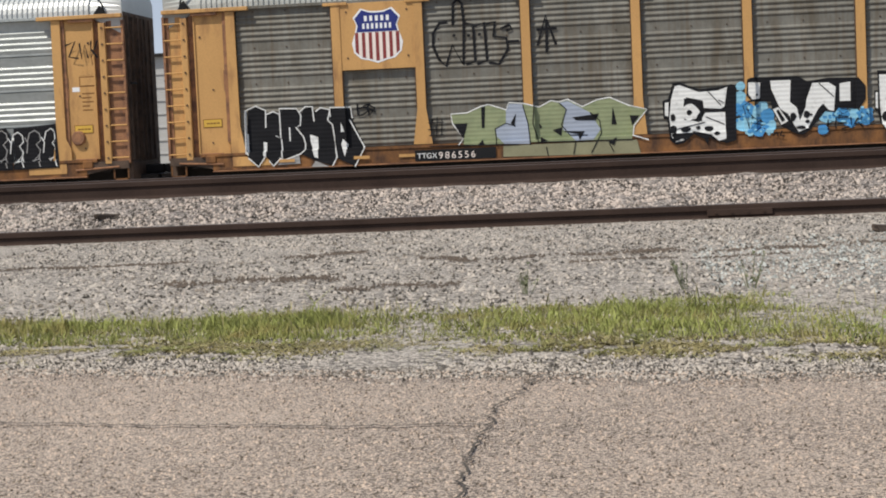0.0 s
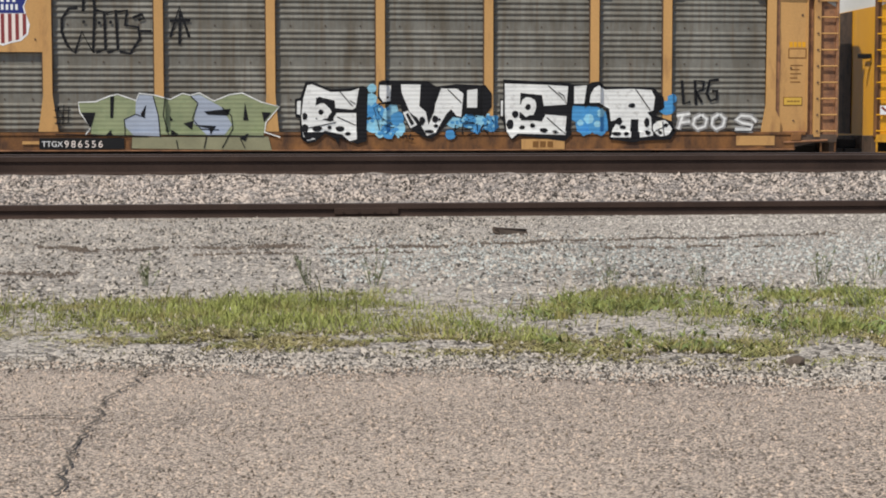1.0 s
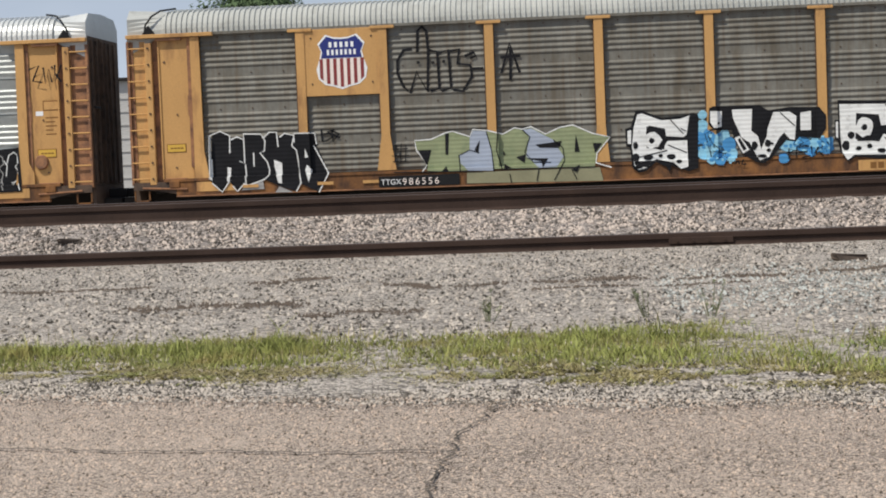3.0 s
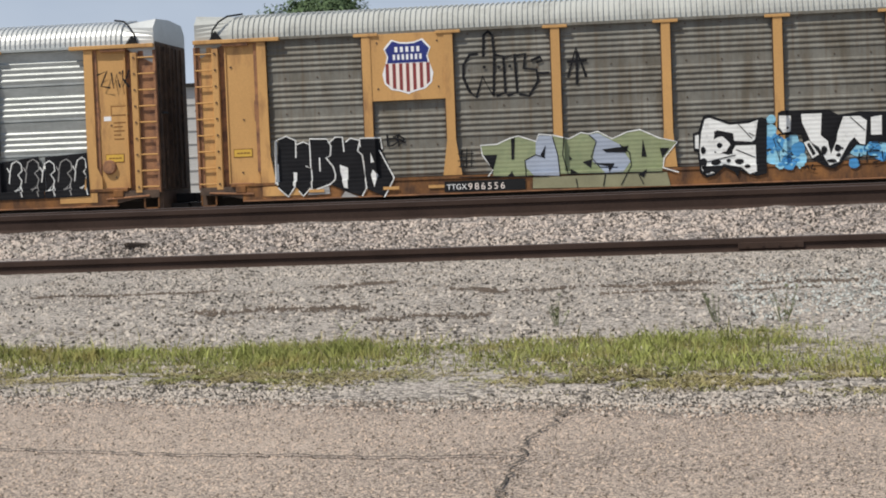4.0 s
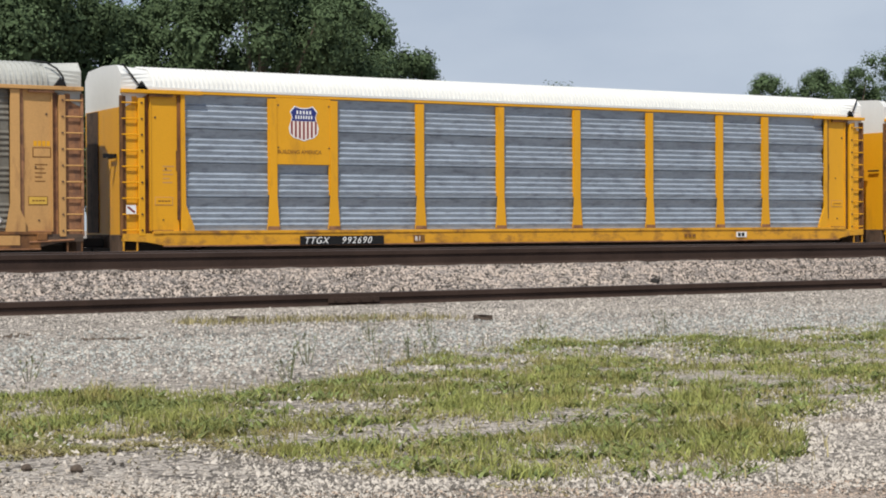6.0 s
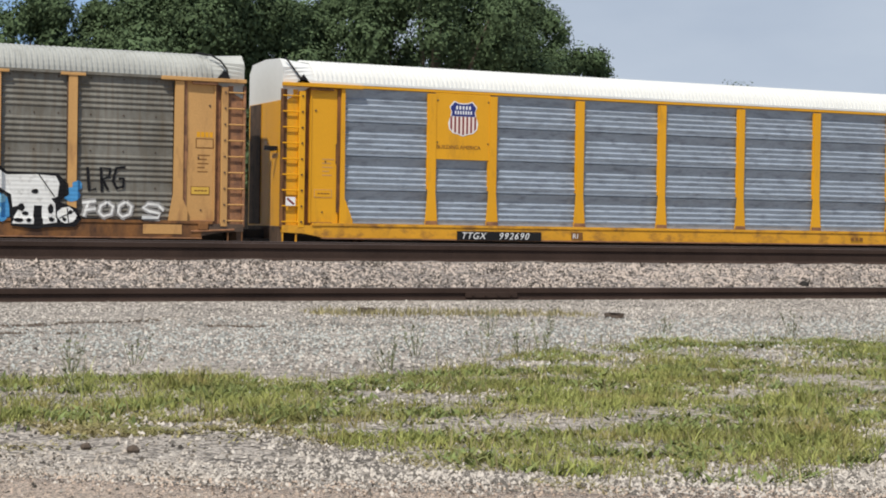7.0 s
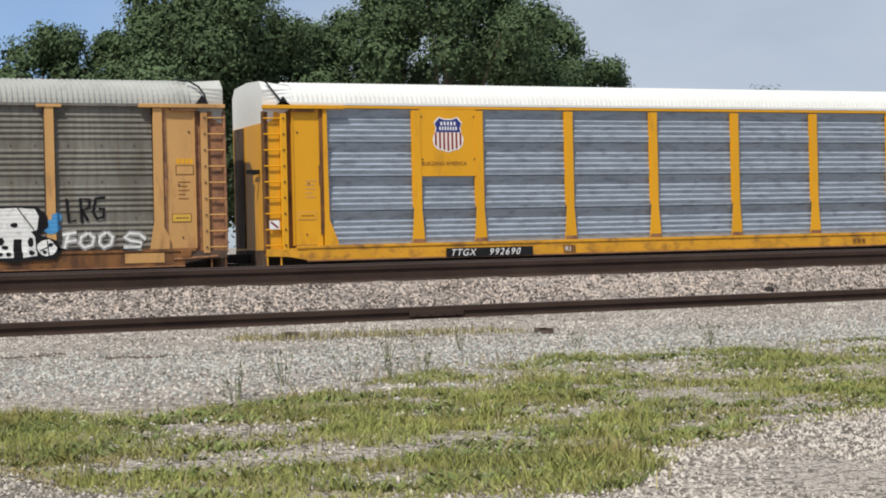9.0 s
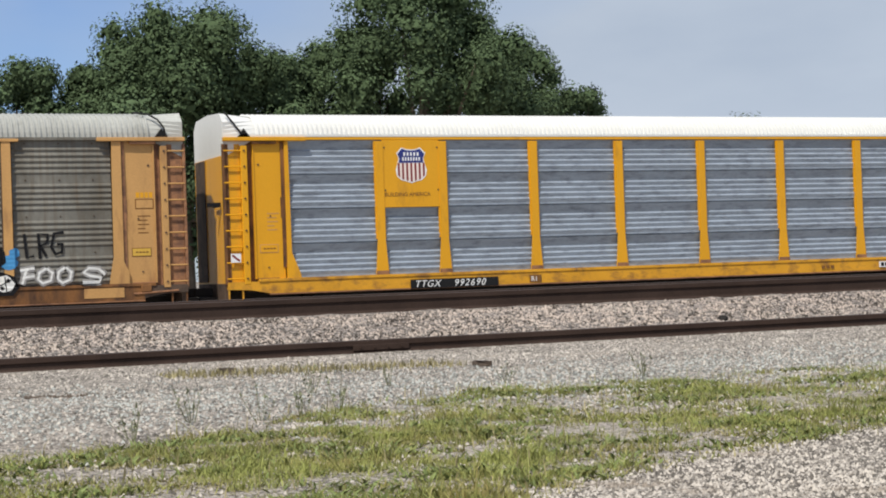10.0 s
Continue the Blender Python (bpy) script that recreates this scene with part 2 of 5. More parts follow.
DARK = mat("dark_undergear", (0.03, 0.027, 0.025), 0.8, 0.2, var=0.3, spec=0.15)
BROWN_RUST = mat("brown_rusted_steel", (0.3, 0.145, 0.07), 0.75, 0.0, var=0.3, coarse=1.5, stain=(0.14, 0.07, 0.045), amount=0.6)
# grime colour darkened further for the shade on the car ends
SHADE_WALL = mat("grimy_shaded_steel", (0.11, 0.075, 0.055), 0.75, 0.1, var=0.3, coarse=1.2, stain=(0.05, 0.04, 0.035), spec=0.15)
PAINT = {
    "black": mat("black_spray", (0.013, 0.013, 0.015), 0.7, spec=0.12, var=0.3, coarse=2, ribs=2.8),
    "white": mat("white_spray", (0.74, 0.74, 0.72), 0.6, var=0.1, coarse=2, stain=(0.5, 0.49, 0.47), amount=0.25, ribs=2.8),
    "grey": mat("grey_spray", (0.3, 0.29, 0.28), 0.6, var=0.2, coarse=2, ribs=2.8),
    "green": mat("green_spray", (0.25, 0.28, 0.155), 0.6, var=0.2, coarse=1.5, stain=(0.2, 0.24, 0.13), amount=0.4, ribs=2.8),
    "olive": mat("thin_green_spray", (0.24, 0.23, 0.14), 0.7, var=0.25, coarse=1.5),
    "lilac": mat("lilac_spray", (0.33, 0.37, 0.45), 0.6, var=0.15, coarse=1.5, ribs=2.8),
    "blue": mat("blue_spray", (0.06, 0.26, 0.52), 0.6, var=0.25, coarse=2, ribs=2.8),
    "sky": mat("pale_blue_spray", (0.26, 0.52, 0.66), 0.6, var=0.2, coarse=2, ribs=2.8),
}
NAVY = mat("navy_enamel", (0.02, 0.03, 0.17), 0.4, var=0.15)
REDM = mat("red_enamel", (0.22, 0.035, 0.035), 0.45, var=0.15)
PINKW = mat("aged_white_enamel", (0.8, 0.7, 0.64), 0.45, var=0.08)
WHITE = mat("white_enamel", (0.8, 0.8, 0.8), 0.45, var=0.06)
BLACKB = mat("black_board", (0.015, 0.015, 0.016), 0.55, var=0.2, spec=0.15)
BROWNM = mat("brown_lettering", (0.2, 0.09, 0.02), 0.6, var=0.2)
NOTICE = mat("yellow_notice", (0.62, 0.38, 0.06), 0.6, var=0.12)
PALE = mat("pale_siding", (0.46, 0.45, 0.43), 0.6, var=0.08, coarse=0.6)


# ---- mesh helpers ----
def part(name, bm, material, parent, label=""):
    me = bpy.data.meshes.new(name)
    bm.to_mesh(me)
    bm.free()
    me.materials.append(material)
    ob = new(name, me)
    ob.parent = parent
    if label:
        tagged(ob, label)
    return ob


def thing(name, x, y, z, label, category, group="", kind=""):
    ob = new(name)
    ob.location = (x, y, z)
    ob.empty_display_size = 0.3
    return tagged(ob, label, category, group, kind)


def box(bm, x0, x1, y0, y1, z0, z1, bevel=0.0):
    r = bmesh.ops.create_cube(bm, size=1.0)
    for v in r["verts"]:
        v.co = Vector(((x0 + x1) / 2 + v.co.x * (x1 - x0), (y0 + y1) / 2 + v.co.y * (y1 - y0), (z0 + z1) / 2 + v.co.z * (z1 - z0)))
    if bevel:
        es = list({e for v in r["verts"] for e in v.link_edges})
        bmesh.ops.bevel(bm, geom=es, offset=bevel, segments=1, affect="EDGES")
    return bm


def cyl(bm, a, b, r0, r1=None, seg=8, caps=True):
    a, b = Vector(a), Vector(b)
    q = (b - a).to_track_quat("Z", "Y").to_matrix().to_4x4()
    bmesh.ops.create_cone(bm, cap_ends=caps, segments=seg, radius1=r0, radius2=r0 if r1 is None else r1, depth=(b - a).length, matrix=Matrix.Translation((a + b) / 2) @ q)
    return bm


def prism(bm, outline, y0, y1):
    """An outline in x and z, given a depth in y."""
    a = [bm.verts.new((x, y0, z)) for x, z in outline]
    b = [bm.verts.new((x, y1, z)) for x, z in outline]
    bm.faces.new(a)
    bm.faces.new(list(reversed(b)))
    k = len(a)
    for i in range(k):
        bm.faces.new((a[i], b[i], b[(i + 1) % k], a[(i + 1) % k]))
    bmesh.ops.recalc_face_normals(bm, faces=bm.faces)
    return bm


def mesh_np(name, verts, faces, material, parent=None):
    me = bpy.data.meshes.new(name)
    verts, faces = np.asarray(verts, np.float32), np.asarray(faces, np.int32)
    k = faces.shape[1]
    me.vertices.add(len(verts))
    me.vertices.foreach_set("co", verts.ravel())
    me.loops.add(faces.size)
    me.loops.foreach_set("vertex_index", faces.ravel())
    me.polygons.add(len(faces))
    me.polygons.foreach_set("loop_start", np.arange(0, faces.size, k, dtype=np.int32))
    me.update(calc_edges=True)
    me.materials.append(material)
    ob = new(name, me)
    ob.parent = parent
    return ob


def letters(name, text, size, x, y, z, material, parent, label="", shear=0.0, spread=1.0):
    """Words on a thing's near side, as a mesh."""
    cu = bpy.data.curves.new(name, "FONT")
    cu.body, cu.size, cu.extrude, cu.shear, cu.space_character = text, size, 0.004, shear, spread
    tmp = new(name, cu)
    bpy.context.view_layer.update()
    me = bpy.data.meshes.new_from_object(tmp.evaluated_get(bpy.context.evaluated_depsgraph_get()))
    bpy.data.objects.remove(tmp)
    me.transform(pose(0, 0, 0, 90, 0, 0))
    me.materials.clear()
    me.materials.append(material)
    ob = new(name, me)
    ob.parent = parent
    ob.location = (x, y, z)
    return tagged(ob, label) if label else ob


# ---- ground ----
def ground_z(y):
    return np.interp(y, [-400, 21.0, 21.7, 22.2, 24.35, 24.6, 26.9, 28.6, 33, 3000], [0, 0.0, 0.02, 0.05, 0.52, 0.56, 0.56, -0.05, -0.22, -0.22])


def road_edge(x):
    return np.interp(x, [-400, -8, -4.4, -1, 0.4, 2.2, 3.7, 5.4, 7.5, 12, 400], [9.5, 8.5, 8.0, 7.2, 6.9, 6.3, 5.5, 4.7, 3.9, 2.3, 2.0])


gx = np.concatenate([np.array([-1500, -600, -250, -120, -60, -35]), np.arange(-20, 60.1, 0.5), np.array([75, 100, 150, 260, 600, 1500])])
gy = np.concatenate([np.array([-300, -60, -20, -8]), np.arange(0, 21, 0.5), np.arange(21, 30, 0.2), np.array([33, 37, 40, 45, 50, 60, 80, 120, 180, 300, 600, 1500, 2600])])
GX, GY = np.meshgrid(gx, gy)
near = (GX > -18) & (GX < 58) & (GY < 24.3)
rough_z = np.array([noise.noise(Vector((x * 0.7, y * 0.7, 3.0))) for x, y in zip(GX.ravel(), GY.ravel())]).reshape(GX.shape)
GZ = ground_z(GY) + np.where(near & (GY > road_edge(GX) + 0.4) & ((GY < 21.2) | (GY > 22.4)), 0.025 * rough_z, 0)
ny, nx = GX.shape
ids = np.arange(nx * ny).reshape(ny, nx)
quads = np.stack([ids[:-1, :-1], ids[:-1, 1:], ids[1:, 1:], ids[1:, :-1]], -1).reshape(-1, 4)
ground = mesh_np("ground", np.stack([GX, GY, GZ], -1).reshape(-1, 3), quads, GRAVEL)
tagged(ground, "pale crushed stone ground beside the railway", "ground", kind="structure")

# raised stone bed of the main track
bx = np.arange(-45, 130.1, 0.35)
by = np.arange(22.12, 28.5, 0.18)
BX, BY = np.meshgrid(bx, by)
BZ = ground_z(BY) + 0.012 + 0.035 * np.array([noise.noise(Vector((x * 2.2, y * 3.1, 9.0))) for x, y in zip(BX.ravel(), BY.ravel())]).reshape(BX.shape)
bids = np.arange(BX.size).reshape(BX.shape)
bq = np.stack([bids[:-1, :-1], bids[:-1, 1:], bids[1:, 1:], bids[1:, :-1]], -1).reshape(-1, 4)
bed = mesh_np("ballast_bed", np.stack([BX, BY, BZ], -1).reshape(-1, 3), bq, BALLAST)
tagged(bed, "sloped bed of pale ballast under the main track", "ballast", kind="structure")

# old asphalt road with a ragged edge
rx = np.concatenate([np.array([-200, -80, -40, -25]), np.arange(-16, 20, 0.12), np.array([30, 60, 200])])
edge = road_edge(rx) + 0.16 * np.array([noise.noise(Vector((x * 1.3, 0, 0))) + 0.6 * noise.noise(Vector((x * 5, 1, 0))) for x in rx])
rows_y = [edge, edge - 0.02, edge - 0.3, edge - 2.0, edge * 0 - 1.0, edge * 0 - 6.0]
rows_z = [-0.01, 0.012, 0.022, 0.022, 0.022, 0.022]
rv = np.concatenate([np.stack([rx, ry, np.full(len(rx), rz)], -1) for ry, rz in zip(rows_y, rows_z)])
rid = np.arange(len(rv)).reshape(len(rows_y), -1)
rq = np.stack([rid[1:, :-1], rid[1:, 1:], rid[:-1, 1:], rid[:-1, :-1]], -1).reshape(-1, 4)
road = mesh_np("road", rv, rq, ASPHALT)
tagged(road, "worn tan-grey asphalt road with exposed stone and cracks", "road", kind="structure")


def ribbon(bm, pts, width, y=None, lift=0.0, taper=True):
    """A strip along points: on the ground (y None: points are x, y), or on a side at depth y (points are x, z)."""
    pts = [Vector(p) for p in pts]
    left, right = [], []
    for i, p in enumerate(pts):
        d = (pts[min(i + 1, len(pts) - 1)] - pts[max(i - 1, 0)]).normalized()
        w = width / 2 * (0.35 if taper and i in (0, len(pts) - 1) else 1)
        nrm = Vector((-d.y, d.x)) * w
        for side, q in ((left, p + nrm), (right, p - nrm)):
            side.append(bm.verts.new((q.x, q.y, lift) if y is None else (q.x, y, q.y)))
    for i in range(len(pts) - 1):
        bm.faces.new((left[i], right[i], right[i + 1], left[i + 1]))
    return bm


def jagged(pts, step, amp, seed):
    rnd = random.Random(seed)
    out = []
    for (x0, y0), (x1, y1) in zip(pts, pts[1:]):
        k = max(1, int(math.hypot(x1 - x0, y1 - y0) / step))
        for i in range(k):
            f = i / k
            out.append((x0 + (x1 - x0) * f + rnd.uniform(-amp, amp), y0 + (y1 - y0) * f + rnd.uniform(-amp, amp)))
    return out + [pts[-1]]


for pts, w, s in (
    ([(-1.1, 7.25), (-1.2, 6.9), (-1.22, 6.5), (-1.32, 6.1), (-1.3, 5.6), (-1.33, 4.9), (-1.3, 4.3), (-1.36, 3.2)], 0.012, 1),
    ([(-5.5, 6.35), (-3.7, 6.1), (-2.9, 5.9), (-2.2, 5.8), (-1.75, 5.72), (-1.33, 5.72)], 0.018, 2),
    ([(-1.05, 7.25), (-0.9, 7.15)], 0.009, 3),
):
    part("crack", ribbon(bmesh.new(), jagged(pts, 0.06, 0.032, s), w, lift=0.034), CRACK, road, "dark jagged crack")


# ---- rails ----
def rail(y, z, x0=-45, x1=130, h=0.19):
    t = thing("rail", 0, y, z, "brown rusted steel rail with a worn head", "rail", "rails of the tracks")
    web = [(-0.075, 0), (0.075, 0), (0.075, 0.02), (0.02, 0.04), (0.012, 0.06), (0.012, h - 0.09), (0.037, h - 0.078), (0.037, h - 0.012), (0.03, h - 0.004),
           (-0.03, h - 0.004), (-0.037, h - 0.012), (-0.037, h - 0.078), (-0.012, h - 0.09), (-0.012, 0.06), (-0.02, 0.04), (-0.075, 0.02)]
    bm = bmesh.new()
    a = [bm.verts.new((x0, u, v)) for u, v in web]
    b = [bm.verts.new((x1, u, v)) for u, v in web]
    for i in range(len(a)):
        bm.faces.new((a[i], b[i], b[(i + 1) % len(a)], a[(i + 1) % len(a)]))
    bm.faces.new(a), bm.faces.new(list(reversed(b)))
    bmesh.ops.recalc_face_normals(bm, faces=bm.faces)
    part("rail_body", bm, RUST, t)
    part("rail_head", box(bmesh.new(), x0, x1, -0.028, 0.028, h - 0.003, h + 0.004), RAILTOP, t, "polished top of the rail head")
    return t


r_near = rail(22.0, 0.01, h=0.215)
tagged(r_near, "dark brown rail half sunk in stone", "rail")
for jx in (0.9, 12.6, 24.4):
    bm = box(bmesh.new(), jx - 0.45, jx + 0.45, -0.05, -0.02, 0.06, 0.15, 0.006)
    for k in range(4):
        cyl(bm, (jx - 0.33 + k * 0.22, -0.05, 0.105), (jx - 0.33 + k * 0.22, -0.075, 0.105), 0.018, seg=6)
    part("joint_bar", bm, RUST, r_near, "bolted joint bar")
rail(24.7, 0.555, h=0.294)
rail(26.14, 0.555, h=0.306)
rail(42.83, -0.2, h=0.2)
rail(44.27, -0.2, h=0.2)


# ---- railcars ----
SIDE, CARW = 0.0, 3.1
Z_SILL, Z_TOP = 1.2, 4.93


def sheet_profile(z0, z1, deep, ribs, rib):
    """Depth and height down a corrugated side: four courses, each with a recess, a plain band, and raised ribs."""
    out, h = [], (z1 - z0) / 4
    for c in range(4):
        top = z1 - c * h
        if deep < 0.04:
            plain = 0.98 - 0.155 * ribs
            out += [(0.085, top), (0.085, top - plain * h)]
            for k in range(ribs):
                f = plain + 0.155 * k
                out += [(0.085 - rib, top - (f + 0.055) * h), (0.085 - rib, top - (f + 0.08) * h), (0.085, top - (f + 0.12) * h), (0.085, top - (f + 0.155) * h)]
            continue
        # a shadowed lip, a plain band leaning inwards, then narrow ledges that step out again with flats between them
        lean, y0 = deep * 0.56, 0.03 if deep > 0.15 else 0.09
        out += [(y0, top), (y0 + 0.09, top - 0.004 * h), (y0 + 0.09, top - 0.03 * h), (y0, top - 0.032 * h), (y0 + lean, top - 0.3 * h)]
        f, step, y = 0.3, 0.16, y0 + lean
        for _ in range(ribs):
            y -= rib
            out.append((y, top - (f + 0.055) * h))
            y += rib - lean / ribs
            out.append((y, top - (f + step) * h))
            f += step
        out.append((y0, top - 0.997 * h))
    return out


def side_panel(x0, x1, z0, z1, deep, ribs, rib):
    bm = bmesh.new()
    pr = sheet_profile(z0, z1, deep, ribs, rib)
    a = [bm.verts.new((x0, y, z)) for y, z in pr]
    b = [bm.verts.new((x1, y, z)) for y, z in pr]
    for i in range(len(pr) - 1):
        bm.faces.new((a[i], a[i + 1], b[i + 1], b[i]))
    return bm


def roof_mesh(x0, x1, top, rise=0.04, pitch=0.14):
    """Ribbed roof skin, curved from eave to eave."""
    prof = []
    for s in range(8):
        a = s / 7 * math.pi / 2
        prof.append((0.06 + 0.62 * (1 - math.cos(a)), 5.03 + (top - 0.12 - 5.03) * math.sin(a)))
    prof += [(CARW / 2, top)]
    prof += [(CARW - y, z) for y, z in reversed(prof[:-1])]
    n = int((x1 - x0) / pitch)
    xs, offs = [], []
    for i in range(n):
        b = x0 + i * (x1 - x0) / n
        for f, o in ((0.0, 0), (0.5, 0), (0.6, rise), (0.9, rise)):
            xs.append(b + f * (x1 - x0) / n)
            offs.append(o)
    xs.append(x1), offs.append(0)
    bm = bmesh.new()
    cols = []
    for x, o in zip(xs, offs):
        col = []
        for y, z in prof:
            d = Vector((y - CARW / 2, z - 4.4)).normalized()
            col.append(bm.verts.new((x, y + d.x * o, z + d.y * o)))
        cols.append(col)
    for c0, c1 in zip(cols, cols[1:]):
        for i in range(len(prof) - 1):
            bm.faces.new((c0[i], c1[i], c1[i + 1], c0[i + 1]))
    bmesh.ops.recalc_face_normals(bm, faces=bm.faces)
    return bm, prof


def ladder(parent, tx, seg, m, edge, plate, rungs=9, z0=1.06, z1=4.82):
    """Rungs between the corner edge and a broad inner stile, over a backing plate."""
    lad = part("ladder", box(bmesh.new(), *seg(0.5, 0.68), -0.05, 0.07, z0, z1, 0.012), m, parent, "side ladder with round rungs")
    part("corner_stile", box(bmesh.new(), *seg(0.0, 0.07), -0.02, 0.1, z0, z1 + 0.05, 0.006), edge, lad)
    part("ladder_backing", box(bmesh.new(), *seg(0.075, 0.495), 0.06, 0.09, z0 + 0.02, z1 + 0.04), plate, lad)
    # shade beside the corner stile, painted as a strip in the darker edge colour
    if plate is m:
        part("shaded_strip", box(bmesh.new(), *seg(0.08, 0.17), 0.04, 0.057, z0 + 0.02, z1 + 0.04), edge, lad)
    rung, bolt = None, None
    for k in range(rungs):
        z = z0 + 0.16 + k * (z1 - z0 - 0.3) / (rungs - 1)
        if rung is None:
            rung = part("rung", cyl(bmesh.new(), (tx(0.03), -0.015, 0), (tx(0.52), -0.015, 0), 0.02, seg=6), m, lad)
            bolt = part("bolt", cyl(bmesh.new(), (tx(0.59), -0.045, 0), (tx(0.59), -0.075, 0), 0.028, seg=6), SHADE_WALL, lad)
            a, b = rung, bolt
        else:
            a, b = new("rung", rung.data), new("bolt", bolt.data)
            a.parent = b.parent = lad
        a.location = b.location = (0, 0, z)
    return lad


SHIELD_EDGE = [(-0.5, 0.93), (-0.33, 1.12), (-0.16, 1.06), (0, 1.05), (0.16, 1.06), (0.33, 1.12), (0.5, 0.93), (0.43, 0.77), (0.47, 0.6), (0.54, 0.4), (0.5, 0.2), (0.36, 0.07), (0.17, 0.03), (0, -0.03),
               (-0.17, 0.03), (-0.36, 0.07), (-0.5, 0.2), (-0.54, 0.4), (-0.47, 0.6), (-0.43, 0.77)]


def flat(name, outline, y, m, parent, depth=0.003, label=""):
    return part(name, prism(bmesh.new(), outline, y - depth, y), m, parent, label)


def shield(parent, cx, z0, w, y):
    """A blue crest over red and white stripes, with plain bars where its words stand."""
    at = lambda u, v, k=1.0: (cx + u * w * k, z0 + 0.55 * w + (v - 0.55) * w * k)
    sh = flat("shield", [at(u, v, 1.07) for u, v in SHIELD_EDGE], y, WHITE, parent, label="white-edged crest with a blue top and red stripes")
    top = [p for p in SHIELD_EDGE[:8]] + [(0.465, 0.63), (-0.465, 0.63), (-0.43, 0.77)]
    flat("crest_top", [at(u, v) for u, v in top], y - 0.004, NAVY, sh, label="navy blue field")
    edge_z = lambda u: np.interp(abs(u), [0, 0.17, 0.36, 0.5, 0.54], [-0.03, 0.03, 0.07, 0.2, 0.4])
    us = np.linspace(-0.5, 0.5, 14)
    for i in range(13):
        u0, u1 = us[i], us[i + 1]
        q = [at(u0, 0.62), at(u1, 0.62), at(u1, edge_z(u1)), at(u0, edge_z(u0))]
        flat("stripe", q, y - 0.004, REDM if i % 2 == 0 else PINKW, sh)
    for row, n, half in ((0.93, 5, 0.31), (0.76, 7, 0.35)):
        for k in range(n):
            u = -half + (k + 0.5) * 2 * half / n
            b = half / n * 0.52
            flat("lettering_bar", [at(u - b, row - 0.06), at(u + b, row - 0.06), at(u + b, row + 0.06), at(u - b, row + 0.06)], y - 0.008, WHITE, sh)
    return sh


def bars(name, parent, x, z, w, h, n, y, m):
    for k in range(n):
        flat(name, [(x + k * w * 1.3, z), (x + k * w * 1.3 + w, z), (x + k * w * 1.3 + w, z + h), (x + k * w * 1.3, z + h)], y, m, parent)


def truck(parent, cx, shared):
    """A two-axle bogie under the car."""
    t = new("truck")
    t.parent = parent
    t.location = (cx, 0, 0)
    if not shared:
        b1 = bmesh.new()
        prism(b1, [(-1.25, 0.42), (-0.9, 0.55), (-0.35, 0.28), (0.35, 0.28), (0.9, 0.55), (1.25, 0.42), (1.25, 0.6), (0.7, 0.78), (-0.7, 0.78), (-1.25, 0.6)], 0.55, 0.7)
        shared["frame"] = part("side_frame", b1, DARK, t)
        b2 = prism(bmesh.new(), [(-0.3, 0.4), (0.3, 0.4), (0.3, 0.72), (-0.3, 0.72)], 0.6, 2.5)
        shared["bolster"] = part("bolster", b2, DARK, t)
        b3 = cyl(bmesh.new(), (0, 0.76, 0.42), (0, 0.89, 0.42), 0.42, seg=24)
        cyl(b3, (0, 0.86, 0.42), (0, 2.24, 0.42), 0.07, seg=10)
        cyl(b3, (0, 2.21, 0.42), (0, 2.34, 0.42), 0.42, seg=24)
        shared["wheelset"] = part("wheelset", b3, RUST, t)
        shared["wheelset"].location = (-0.87, 0, 0)
        made = [("wheelset", 0.87), ("frame2", 0)]
    else:
        made = [("frame", 0), ("bolster", 0), ("wheelset", -0.87), ("wheelset", 0.87), ("frame2", 0)]
    for key, x in made:
        src = shared["frame" if key == "frame2" else key]
        ob = new(src.name.split(".")[0], src.data)
        ob.parent = t
        ob.location = (x, 1.85 if key == "frame2" else 0, 0)


